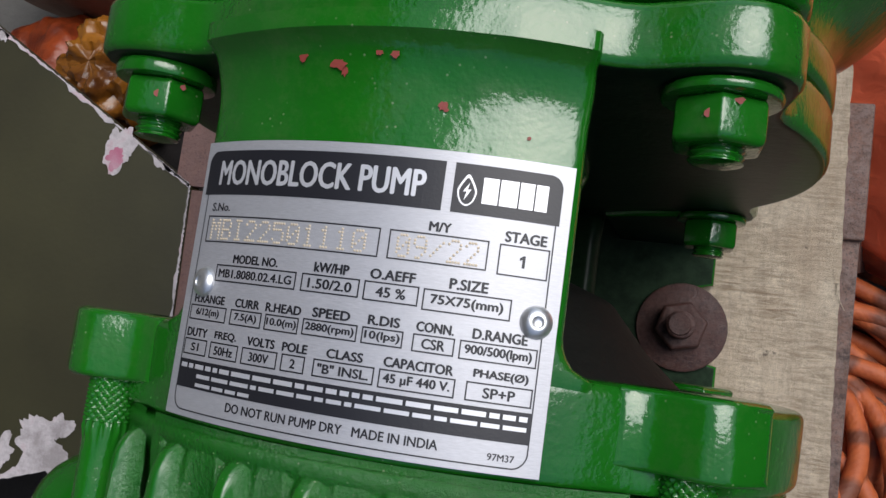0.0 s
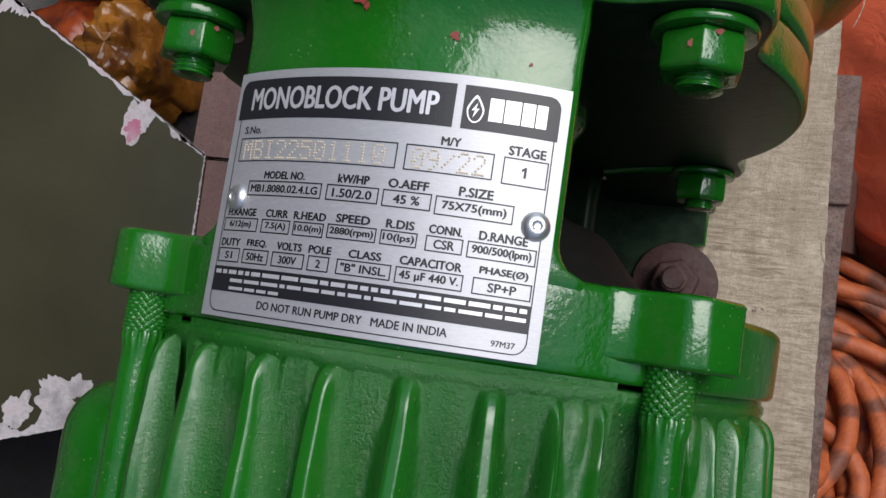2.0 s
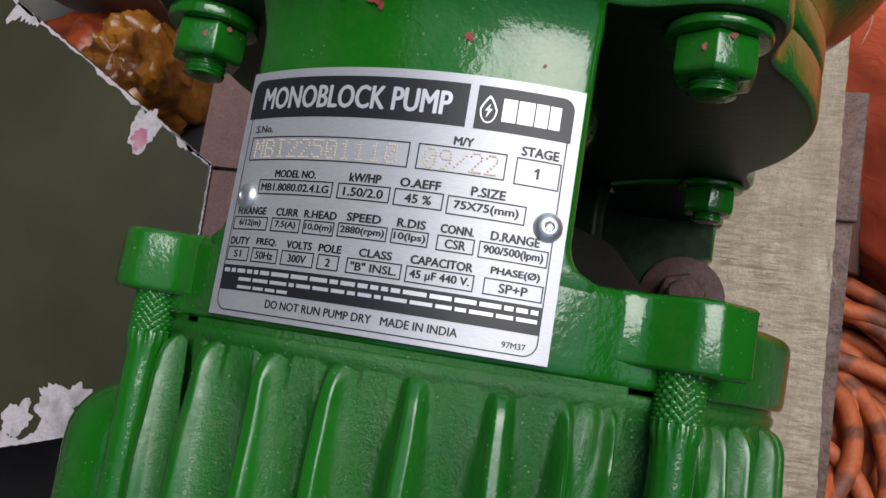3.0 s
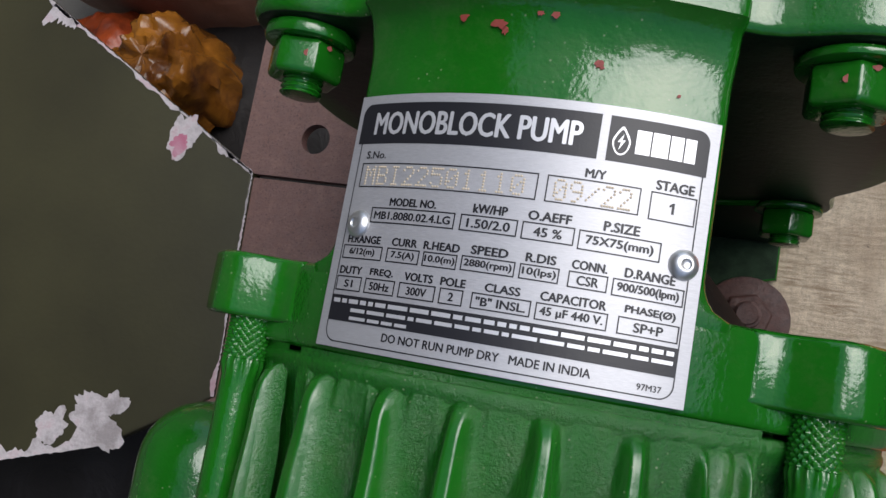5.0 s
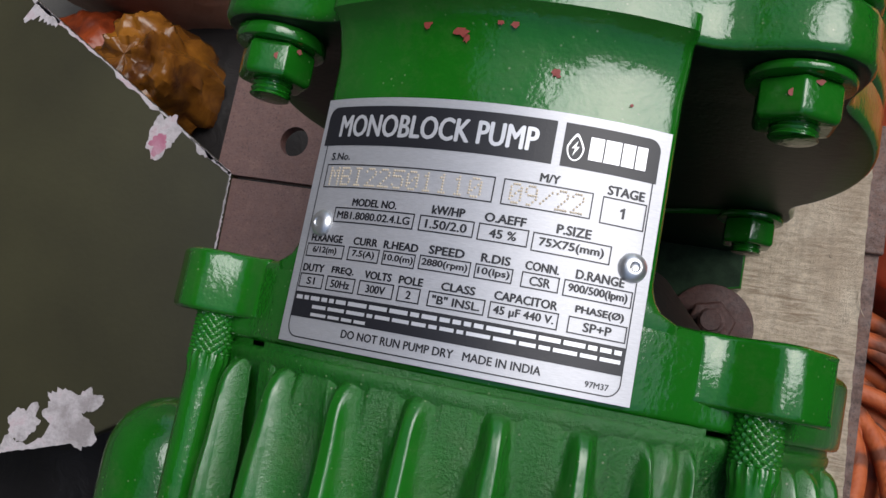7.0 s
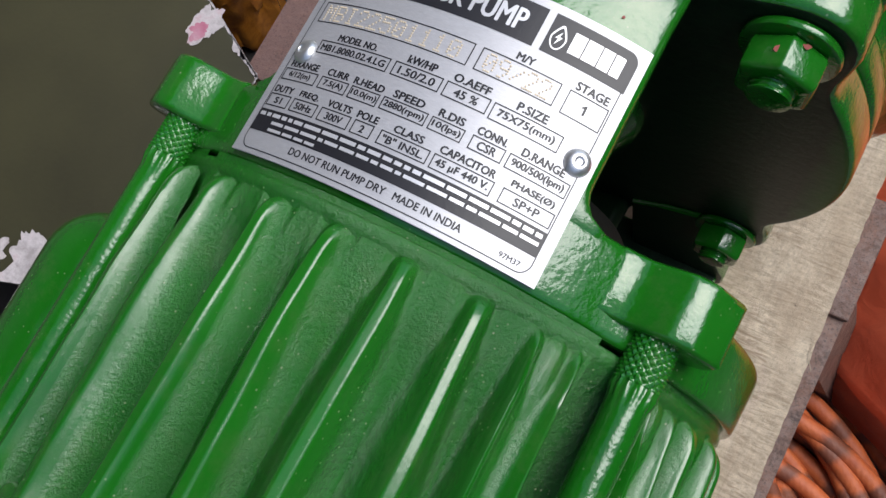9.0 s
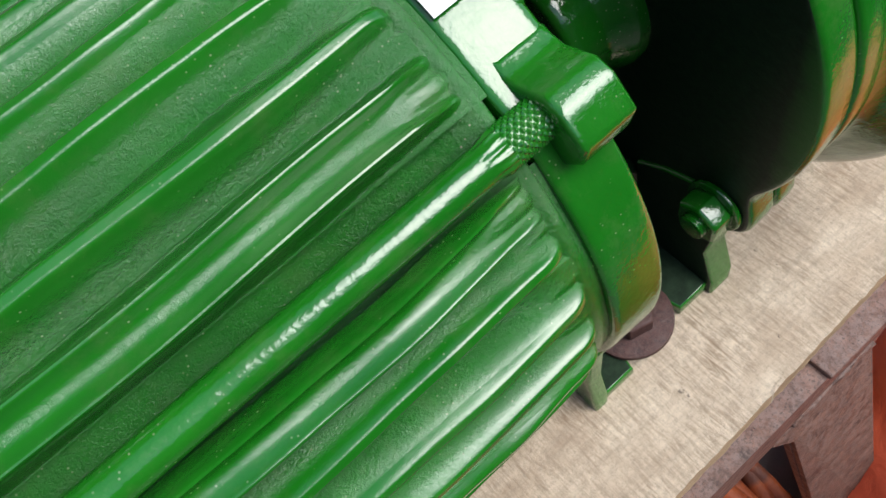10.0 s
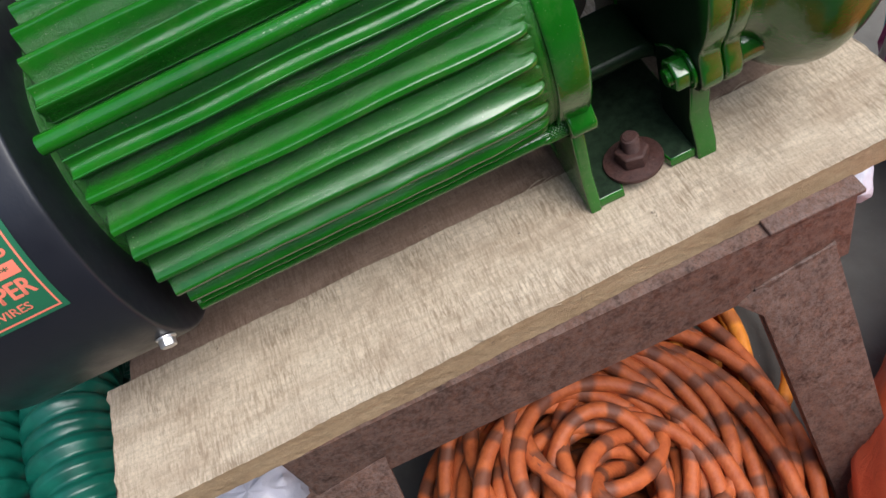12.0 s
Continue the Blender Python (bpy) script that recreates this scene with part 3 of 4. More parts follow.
bridge(0, 0.0495, "glossy green arch with chipped red primer spots")
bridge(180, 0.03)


def chip(u, y, size, seed, mat=None, stretch=1.0):
    """A ragged spot of bared primer on the arch."""
    r = random.Random(seed)
    bm = bmesh.new()
    n = 14
    bm.faces.new([bm.verts.new((u + size * stretch * r.uniform(0.4, 1) * math.cos(math.tau * k / n), y + size * r.uniform(0.4, 1) * math.sin(math.tau * k / n), 0.0)) for k in range(n)])
    rise = 0.0075 * (1 - math.sqrt(max(0.0, 1 - ((y - 0.0735) / 0.0155) ** 2))) if y > 0.0735 else 0
    for v in bm.verts:
        v.co = around(0.1015 + 0.0004 + rise, math.degrees(v.co.x / 0.1015), v.co.y)
    return part("paint_chip", bm, mat or M_PRIMER, bracket, "bared red primer", False)


for u, y, size, seed in ((-0.0175, 0.0845, 0.0017, 1), (-0.0085, 0.0832, 0.0024, 2), (-0.0070, 0.0817, 0.0016, 8), (0.0015, 0.0855, 0.0011, 3), (0.0050, 0.0855, 0.0015, 4), (0.0162, 0.0752, 0.0015, 5), (0.0170, 0.0746, 0.0008, 6), (0.0355, 0.0705, 0.0007, 7)):
    chip(u, y, size, seed)
part("end_shield", revolve(rounded([(0.012, 0.004), (0.074, 0.004), (0.072, 0.018), (0.058, 0.030), (0.046, 0.044), (0.03, 0.050), (0.012, 0.050)], 0.002)), M_SHADED_IRON, bracket)
part("shaft", revolve([(0.014, 0.01), (0.014, 0.098)], 40), M_SHADED_IRON, bracket)
# dark liner over the ring's inside, added to stand for shade
part("inner_shade_liner", revolve(rounded([(0.03, 0.0066), (0.084, 0.0066), (0.0872, 0.0080), (0.0872, 0.0190)], 0.0027), 96, False), M_SHADED_IRON, bracket)
part("slinger", revolve(rounded([(0.01, 0.058), (0.026, 0.058), (0.028, 0.061), (0.028, 0.074), (0.034, 0.084), (0.034, 0.098)], 0.002), 60), M_GREEN, bracket)

BOLT_X, BOLT_Z = 0.0730, 0.077


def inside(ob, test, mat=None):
    """Gives faces within the gap a dark material that carries its shade."""
    ob.data.materials.append(mat or M_GAP_SHADE)
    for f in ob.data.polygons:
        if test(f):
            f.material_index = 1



def lobed(base, ear, n=160):
    out = []
    for k in range(n):
        a = math.tau * k / n
        r = base
        for sx in (1, -1):
            for sz in (1, -1):
                d, t = math.hypot(BOLT_X, BOLT_Z), math.atan2(BOLT_X * sx, BOLT_Z * sz)
                off = math.cos(a - t)
                side = ear ** 2 - d ** 2 * (1 - off * off)
                if off > 0 and side > 0:
                    r = max(r, d * off + math.sqrt(side))
        out.append(r)
    for _ in range(3):
        out = [(out[k - 1] + 2 * out[k] + out[(k + 1) % n]) / 4 for k in range(n)]
    return [(r * math.sin(math.tau * k / n), AXIS_Z + r * math.cos(math.tau * k / n)) for k, r in enumerate(out)]


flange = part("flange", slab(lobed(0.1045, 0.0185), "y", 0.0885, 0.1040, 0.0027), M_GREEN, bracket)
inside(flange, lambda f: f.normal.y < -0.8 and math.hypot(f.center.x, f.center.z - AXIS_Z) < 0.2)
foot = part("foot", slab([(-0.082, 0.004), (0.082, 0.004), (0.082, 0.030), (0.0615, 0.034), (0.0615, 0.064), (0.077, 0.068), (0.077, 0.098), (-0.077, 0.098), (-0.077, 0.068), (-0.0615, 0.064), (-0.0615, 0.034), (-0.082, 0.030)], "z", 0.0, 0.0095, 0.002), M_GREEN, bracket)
inside(foot, lambda f: f.normal.z > 0.8, M_SHADED_GRIME)
for side in (1, -1):
    front = [(0.03, 0.002), (0.083, 0.0), (0.083, 0.013), (0.080, 0.035), (0.0835, 0.082), (0.072, 0.092), (0.045, 0.07), (0.03, 0.06)]
    rear = [(0.03, 0.002), (0.080, 0.0), (0.080, 0.012), (0.073, 0.035), (0.080, 0.078), (0.070, 0.09), (0.045, 0.08), (0.03, 0.07)]
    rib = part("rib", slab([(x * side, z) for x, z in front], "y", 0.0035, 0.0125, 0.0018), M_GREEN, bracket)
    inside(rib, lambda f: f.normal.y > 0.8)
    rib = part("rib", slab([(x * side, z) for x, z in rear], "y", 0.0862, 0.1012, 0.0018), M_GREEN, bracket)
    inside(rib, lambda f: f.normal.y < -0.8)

# casing behind the flange
casing = part("volute_casing", slab(lobed(0.1045, 0.0185), "y", 0.1046, 0.1170, 0.0027), M_GREEN, pump)


def volute(u, v):
    prof = PROF[round(v * (len(PROF) - 1))]
    a = 360 * u
    grow = 1 + 0.06 * math.sin(radians(a - 100)) * smooth((prof[0] - 0.09) / 0.03)
    return around(prof[0] * grow, a, prof[1])


PROF = rounded([(0.06, 0.112), (0.101, 0.114), (0.104, 0.126), (0.113, 0.133), (0.126, 0.144), (0.133, 0.160), (0.130, 0.176), (0.117, 0.199), (0.098, 0.211), (0.06, 0.217), (0.052, 0.225), (0.052, 0.255), (0.085, 0.257), (0.085, 0.273), (0.04, 0.273)], 0.008)
part("volute", grid(120, len(PROF), volute, True, True), M_GREEN, casing)
for sx in (1, -1):
    for sz in (1, -1):
        boss = tube([(BOLT_X * sx, y, AXIS_Z + BOLT_Z * sz) for y in (0.116, 0.12, 0.13, 0.14, 0.148)], 0.0125, 24)
        part("bolt_boss", boss, M_GREEN, casing)

# flange nuts, their washers and bolt ends
TO_Y = Matrix.Rotation(radians(90), 4, "X")
for sx in (1, -1):
    for sz in (1, -1):
        base = Matrix.Translation((BOLT_X * sx, 0.0883 if sx > 0 else 0.0870, AXIS_Z + BOLT_Z * sz)) @ TO_Y
        nut = part("hex_nut", moved(hexagon(0.0195, 0.0105), base @ Matrix.Translation((0, 0, 0.0027)) @ pose(0, 0, 0, 0, 0, 20 * sx + 8)), M_GREEN, pump)
        part("spring_washer", moved(disc(0.0134, 0.0 if sx > 0 else -0.0015, 0.0027, 40, 0.0010), base), M_GREEN, nut)
        part("bolt_end", moved(thread(0.0058, 0.0125, 0.0165 if sx > 0 else 0.0180), base), M_GREEN, nut)
        if sz > 0:
            fleck = bmesh.new()
            spin = 20 * sx + 8 + 60
            for k, (u, h, size) in enumerate(((0.0022, 0.0075, 0.0016), (-0.0035, 0.0045, 0.0013))):
                r = random.Random(k + 5 * sx)
                fleck.faces.new([fleck.verts.new((0.00985, u + size * r.uniform(0.4, 1.1) * math.cos(math.tau * q / 11), h + size * 0.7 * r.uniform(0.4, 1.1) * math.sin(math.tau * q / 11))) for q in range(11)])
            part("paint_chip", moved(fleck, base @ pose(0, 0, 0, 0, 0, spin)), M_PRIMER, nut, "bared red primer", False)

# lugs and tie rods with knurled ends
LUG_R, ROD_R = 0.1080, 0.1058
for at in (44.8, -44.8, 136, -136):
    a = radians(at)
    turn = Matrix.Translation(around(LUG_R, at, 0)) @ Matrix.Rotation(a, 4, "Y")
    if abs(at) < 90:
        # swept into the ring on its upper side, cut steep on the outer one
        lug = [(-0.0165, -0.016), (0.0155, -0.016), (0.0152, 0.0020), (0.0110, 0.0092), (0.0000, 0.0096), (-0.0052, 0.0066), (-0.0078, 0.0004), (-0.0100, -0.0045), (-0.0130, -0.0068), (-0.0165, -0.0082)]
        if at < 0:
            lug = [(-x, z) for x, z in lug[::-1]]
    else:
        lug = [(-0.0175, -0.016), (0.0175, -0.016), (0.0135, 0.0035), (0.0095, 0.007), (-0.0095, 0.007), (-0.0145, 0.0030)]
    bm = slab(lug, "y", 0.0035, 0.0215, 0.0022)
    bmesh.ops.bevel(bm, geom=[e for e in bm.edges if abs(e.verts[0].co.y - e.verts[1].co.y) > 0.01], offset=0.0022, segments=3, profile=0.5, affect="EDGES", clamp_overlap=True)
    part("lug", moved(bm, turn), M_GREEN, bracket)
    turn = Matrix.Translation(around(ROD_R, at, 0)) @ Matrix.Rotation(a, 4, "Y")

    def rod(u, v):
        y = 0.006 - 0.2565 * (v * 0.055 / 0.5 if v < 0.5 else 0.055 + (v - 0.5) / 0.5 * 0.945)
        s = math.tau * u
        r = 0.0054
        if y > -0.0112:
            k = 16
            knot = max(math.sin(k * s + y * 2900), math.sin(k * s - y * 2900))
            r = 0.0055 + 0.00036 * (1 - knot)
        return turn @ Vector((r * math.sin(s), y, r * math.cos(s)))
    part("tie_rod", grid(112, 150, rod, True, True), M_GREEN, pump, "green rod with a knurled end")

# fan cowl with its sticker and screws
cowl = part("fan_cowl", revolve(rounded([(0.112, -0.2600), (0.1185, -0.2595), (0.1195, -0.2620), (0.1195, -0.372), (0.105, -0.392), (0.03, -0.396)], 0.006)), M_BLACK, pump, "satin black sheet-metal fan cowl")
part("cowl_back", revolve([(0.060, -0.2700), (0.117, -0.2690)], 96, False), M_BLACK, cowl)
COWL_R = 0.1197


def wrapped(bm, radius):
    """Flat work (x along the arc, y along the axis, z outward) laid on a cylinder about the pump's axis."""
    for v in bm.verts:
        v.co = around(radius + v.co.z, math.degrees(v.co.x / radius), v.co.y)
    return bm


def patch(x0, x1, y0, y1, z, cuts=1, corner=0.0, square=()):
    """A flat rounded rectangle cut into strips along x; square names corners that stay sharp."""
    n = 10
    bm = bmesh.new()
    xs = sorted({x0 + (x1 - x0) * k / cuts for k in range(cuts + 1)} | ({x0 + corner * (1 - math.cos(math.pi / 2 * k / n)) for k in range(n)} | {x1 - corner * (1 - math.cos(math.pi / 2 * k / n)) for k in range(n)} if corner else set()))

    def inset(x, which):
        for lim, far, tag in ((x0, x - x0, "l"), (x1, x1 - x, "r")):
            if corner and far < corner and which + tag not in square:
                return corner - math.sqrt(max(0.0, corner ** 2 - (corner - far) ** 2))
        return 0
    rows = [(bm.verts.new((x, y0 + inset(x, "b"), z)), bm.verts.new((x, y1 - inset(x, "t"), z))) for x in xs]
    for a, b in zip(rows, rows[1:]):
        bm.faces.new((a[0], b[0], b[1], a[1]))
    return bm


def rim(x0, x1, y0, y1, z, w, cuts=8):
    """A thin printed frame."""
    bm = patch(x0, x1, y1 - w, y1, z, cuts)
    for args in ((x0, x1, y0, y0 + w), (x0, x0 + w, y0 + w, y1 - w), (x1 - w, x1, y0 + w, y1 - w)):
        other = patch(*args, z, cuts)
        me = bpy.data.meshes.new("rim")
        other.to_mesh(me)
        other.free()
        bm.from_mesh(me)
        bpy.data.meshes.remove(me)
    return bm


def lettering(text, cx, cy, width, height, z=0.0, bold=0.0):
    """Flat letters fitted into a width and height about (cx, cy)."""
    cu = bpy.data.curves.new("letters", "FONT")
    cu.body, cu.size, cu.resolution_u = text, 1.0, 3
    ob = bpy.data.objects.new("letters", cu)
    scene.collection.objects.link(ob)
    me = bpy.data.meshes.new_from_object(ob.evaluated_get(bpy.context.evaluated_depsgraph_get()))
    bpy.data.objects.remove(ob)
    bpy.data.curves.remove(cu)
    bm = bmesh.new()
    bm.from_mesh(me)
    bpy.data.meshes.remove(me)
    xs, ys = [v.co.x for v in bm.verts], [v.co.y for v in bm.verts]
    sx, sy = width / (max(xs) - min(xs)), height / (max(ys) - min(ys))
    mx, my = (max(xs) + min(xs)) / 2, (max(ys) + min(ys)) / 2
    for v in bm.verts:
        x, y = (v.co.x - mx) * sx, (v.co.y - my) * sy
        v.co = (cx + x, cy + y, z)
    if bold:
        # heavier strokes: the letters again, a hair to each side
        single = bpy.data.meshes.new("letters")
        bm.to_mesh(single)
        for k, (dx, dy) in enumerate(((1, 0), (-1, 0), (0, 1), (0, -1))):
            n = len(bm.verts)
            bm.from_mesh(single)
            bm.verts.ensure_lookup_table()
            for v in bm.verts[n:]:
                v.co += Vector((dx * bold * height * 3.2, dy * bold * height * 2.0, 1e-5 * (k + 1)))
        bpy.data.meshes.remove(single)
    return bm


def on_plate(name, bm, mat, parent, radius, label=""):
    """Prints a flat mesh on a cylinder, facing out."""
    me = bpy.data.meshes.new(name)
    wrapped(bm, radius)
    bm.to_mesh(me)
    bm.free()
    me.materials.append(mat)
    ob = new(name, me)
    ob.parent = parent
    if label:
        tagged(ob, label)
    return ob


# sticker on the cowl, read from the side: its upward is towards the top of the cowl
ARC = COWL_R * math.pi / 180


def stuck(bm, z):
    """Turns flat sticker work so that its right runs to the pump end and its up to the crown, about its middle."""
    bmesh.ops.subdivide_edges(bm, edges=[e for e in bm.edges if e.calc_length() > 0.004], cuts=14, use_grid_fill=True)
    for v in bm.verts:
        v.co = (70.0 * ARC - v.co.y, -0.3130 + v.co.x, z)
    return bm


sticker = on_plate("sticker", stuck(patch(-0.0335, 0.0335, -0.028, 0.028, 0, 12), 0.0002), M_STICK, cowl, COWL_R, "dark green sticker with salmon lettering")
on_plate("sticker_border", stuck(rim(-0.0305, 0.0305, -0.0255, 0.0255, 0, 0.0012, 2), 0.0004), M_SALMON, sticker, COWL_R)
on_plate("sticker_lettering", stuck(lettering("100%", 0.008, 0.0165, 0.036, 0.0105, bold=0.01), 0.0004), M_SALMON, sticker, COWL_R)
on_plate("sticker_band", stuck(patch(-0.019, 0.0265, 0.0005, 0.0080, 0, 8), 0.0004), M_SALMON, sticker, COWL_R)
on_plate("sticker_lettering", stuck(lettering("PURE***", 0.005, 0.0043, 0.034, 0.0040, bold=0.01), 0.0006), M_STICK, sticker, COWL_R)
on_plate("sticker_lettering", stuck(lettering("COPPER", 0.004, -0.0070, 0.045, 0.0100, bold=0.015), 0.0004), M_SALMON, sticker, COWL_R)
on_plate("sticker_lettering", stuck(lettering("WIRES", 0.007, -0.0180, 0.022, 0.0050, bold=0.01), 0.0004), M_SALMON, sticker, COWL_R)
for at in (118, -118, 0):
    m = Matrix.Translation(around(0.1196, at, -0.2665)) @ Matrix.Rotation(radians(at), 4, "Y")
    screw = part("cowl_screw", moved(hexagon(0.009, 0.0055, 0.0007), m @ Matrix.Translation((0, 0, 0.001))), M_STEEL, cowl, "bright steel hex screw")
    part("washer", moved(disc(0.0062, 0, 0.0012, 24, 0.0003), m), M_STEEL, screw)

# lifting eye on its raised pad
pad = wrapped(block(-0.055, 0.004, -0.165, -0.100, -0.014, 0.0005, 0.003), 0.1068)
part("eye_pad", pad, M_GREEN_CAST, pump)
eye = part("lifting_eye_nut", moved(hexagon(0.026, 0.017), Matrix.Translation((-0.028, -0.119, AXIS_Z + 0.1045)) @ pose(0, 0, 0, 0, 0, 12)), M_GALV, pump, "galvanised hexagon lifting block stained with rust")
ring = [Vector((0.000, -0.134, AXIS_Z + 0.1145)) + Matrix.Rotation(radians(8), 3, "Y") @ Vector((0.025 * math.sin(t), 0.025 * math.cos(t), 0.0)) for t in [math.tau * k / 48 for k in range(49)]]
part("ring", tube(ring, 0.0034, 14), M_STEEL, eye, "bright steel ring")

# terminal box on the far flank
box = part("terminal_box", block(-0.138, -0.092, -0.140, -0.028, 0.115, 0.198, 0.022, 7), M_GREEN, pump)
part("box_lid", block(-0.172, -0.098, -0.215, -0.108, 0.110, 0.212, 0.016, 6), M_GREEN, box)

# rusty holding-down bolts through the feet
for side in (1, -1):
    at = Matrix.Translation((0.0645 * side, 0.0465, 0.0095))
    bolt = part("anchor_bolt", moved(thread(0.006, 0.0, 0.027), at), M_RUST_BOLT, pump, "rusty brown bolt end")
    part("washer", moved(disc(0.021, 0.0002, 0.0035), at @ pose(0, 0, 0, 2, -3, 0)), M_RUST_BOLT, bolt)
    part("nut", moved(hexagon(0.021, 0.011), at @ Matrix.Translation((0, 0, 0.0036)) @ pose(0, 0, 0, 0, 0, 14)), M_RUST_BOLT, bolt)

# ---- the name plate ----
PLATE_R = 0.1021
MM = 0.001


def plate_sheet():
    bm = bmesh.new()
    n = 40
    bm = grid(n, 2, lambda u, v: (-0.0466 + 0.0932 * u, 0.0655 * v, 0.0006))
    r = bmesh.ops.extrude_face_region(bm, geom=bm.faces[:])
    for v in r["geom"]:
        if isinstance(v, bmesh.types.BMVert):
            v.co.z = 0.0
    bmesh.ops.recalc_face_normals(bm, faces=bm.faces)
    return bm


plate = part("name_plate", wrapped(plate_sheet(), PLATE_R), M_PLATE, pump, "brushed aluminium rating plate with black print")
INK_R = PLATE_R + 0.0007
TOP_R = PLATE_R + 0.00082
LINE = 0.00032


def ink(name, bm, white=False, mat=None):
    return on_plate(name, bm, mat or (M_WHITE_INK if white else M_INK), plate, TOP_R if white else INK_R)


def field(title, value, u0, u1, v0, v1, tw, th, vw, vh, tu=None):
    """A framed value in millimetres on the plate, its title above it."""
    ink("field_frame", rim(u0 * MM, u1 * MM, v0 * MM, v1 * MM, 0, LINE))
    if title:
        ink("field_title", lettering(title, (tu if tu is not None else (u0 + u1) / 2) * MM, (v1 + 0.55 + th / 2) * MM, tw * MM, th * MM, bold=0.020))
    if value:
        ink("field_value", lettering(value, (u0 + u1) / 2 * MM, (v0 + v1) / 2 * MM, vw * MM, vh * MM, bold=0.016))


ink("header_band", patch(-0.0453, 0.0192, 0.0525, 0.0632, 0, 30, 0.003, ("bl", "br", "tr")))
ink("header_lettering", lettering("MONOBLOCK PUMP", -0.0124, 0.0578, 0.0552, 0.0058, bold=0.011), True)
ink("maker_band", patch(0.0212, 0.0446, 0.0525, 0.0632, 0, 16, 0.003, ("bl", "br", "tl")))
drop = [(0.0243 + 0.0021 * math.sin(t) * (1 - 0.55 * max(0, math.cos(t))), 0.0575 + 0.0034 * math.cos(t)) for t in [math.tau * k / 28 for k in range(28)]]
bm_drop = bmesh.new()
outer, inner = [bm_drop.verts.new((x, y, 0)) for x, y in drop], [bm_drop.verts.new((0.0243 + (x - 0.0243) * 0.82, 0.0573 + (y - 0.0575) * 0.84, 0)) for x, y in drop]
for k in range(28):
    bm_drop.faces.new((outer[k], inner[k], inner[(k + 1) % 28], outer[(k + 1) % 28]))
ink("maker_mark", bm_drop, True)
bolt_mark = bmesh.new()
bolt_mark.faces.new([bolt_mark.verts.new((0.0243 + x * MM, 0.0573 + y * MM, 0)) for x, y in ((0.4, 1.8), (-0.9, -0.2), (-0.1, -0.1), (-0.5, -2.0), (0.9, 0.4), (0.1, 0.3))])
ink("maker_mark", bolt_mark, True)
for k, w in enumerate((3.3, 3.8, 3.0, 2.6)):
    u = 27.6 + (0, 3.7, 7.9, 11.3)[k]
    ink("maker_bar", patch(u * MM, (u + w) * MM, 0.0550, 0.0606, 0, 4), True)
ink("border", rim(-0.0440, -0.0437, 0.0045, 0.0525, 0, 0.00015, 1))
ink("border", rim(0.0437, 0.0440, 0.0045, 0.0525, 0, 0.00015, 1))
ink("border", rim(-0.0405, 0.0405, 0.0013, 0.0016, 0, 0.00015, 20))
for s in (1, -1):
    arc = bmesh.new()
    pts = [(s * (0.0405 + q * math.sin(t)), 0.0045 + (0.0 - q * math.cos(t)) + 0.0003, 0) for q in (0.0032, 0.0035) for t in [math.pi / 2 * k / 10 for k in range(11)]]
    vs = [arc.verts.new(p) for p in pts]
    for k in range(10):
        arc.faces.new((vs[k], vs[k + 1], vs[k + 12], vs[k + 11]))
    ink("border", arc)
field("", "", -42.1, 7.0, 41.0, 47.4, 1, 1, 1, 1)
ink("field_title", lettering("S.No.", -0.0378, 0.0495, 0.0066, 0.0019, bold=0.012))
field("M/Y", "", 9.0, 30.4, 41.0, 47.4, 4.6, 2.0, 1, 1)
field("STAGE", "", 32.6, 43.4, 40.6, 47.2, 8.8, 2.2, 1, 1)
figure = bmesh.new()
figure.faces.new([figure.verts.new((x * MM, y * MM, 0)) for x, y in ((37.75, 42.6), (38.35, 42.6), (38.35, 45.2), (37.9, 45.2), (37.15, 44.65), (37.15, 44.1), (37.75, 44.4))])
ink("field_value", figure)
field("MODEL NO.", "MB1.8080.02.4.LG", -35.8, -11.4, 31.9, 35.9, 13.4, 1.9, 22.0, 1.9)
field("kW/HP", "1.50/2.0", -10.0, 4.0, 31.9, 35.9, 8.2, 2.1, 10.4, 2.1)
field("O.AEFF", "45 %", 5.0, 17.1, 31.7, 35.9, 9.8, 2.1, 6.4, 2.1)
field("P.SIZE", "75X75(mm)", 18.0, 36.7, 31.2, 35.8, 8.0, 2.2, 15.2, 2.5)
field("H.RANGE", "6/12(m)", -43.2, -29.9, 22.4, 26.0, 11.0, 1.9, 8.4, 2.0)
field("CURR", "7.5(A)", -28.5, -19.0, 22.4, 26.0, 7.2, 1.9, 6.6, 2.0)
field("R.HEAD", "10.0(m)", -18.0, -9.0, 22.4, 26.0, 9.3, 1.9, 7.8, 2.0)
field("SPEED", "2880(rpm)", -8.0, 5.0, 22.6, 26.2, 8.8, 2.0, 11.4, 2.1)
field("R.DIS", "10(lps)", 6.0, 15.1, 22.6, 26.2, 6.8, 2.0, 7.6, 2.1)
field("CONN.", "CSR", 17.1, 26.0, 22.4, 26.2, 7.8, 2.0, 4.8, 2.1)
field("D.RANGE", "900/500(lpm)", 27.0, 43.4, 22.2, 26.2, 11.4, 2.1, 14.0, 2.4)
field("DUTY", "S1", -43.4, -34.7, 14.2, 18.0, 7.6, 1.9, 2.8, 1.8)
field("FREQ.", "50Hz", -33.5, -24.3, 14.2, 18.0, 7.0, 1.9, 6.0, 1.9)
field("VOLTS", "300V", -23.1, -13.1, 14.2, 18.0, 7.6, 1.9, 5.4, 1.9)
field("POLE", "2", -12.0, -6.0, 14.2, 18.0, 6.2, 1.9, 1.2, 1.9)
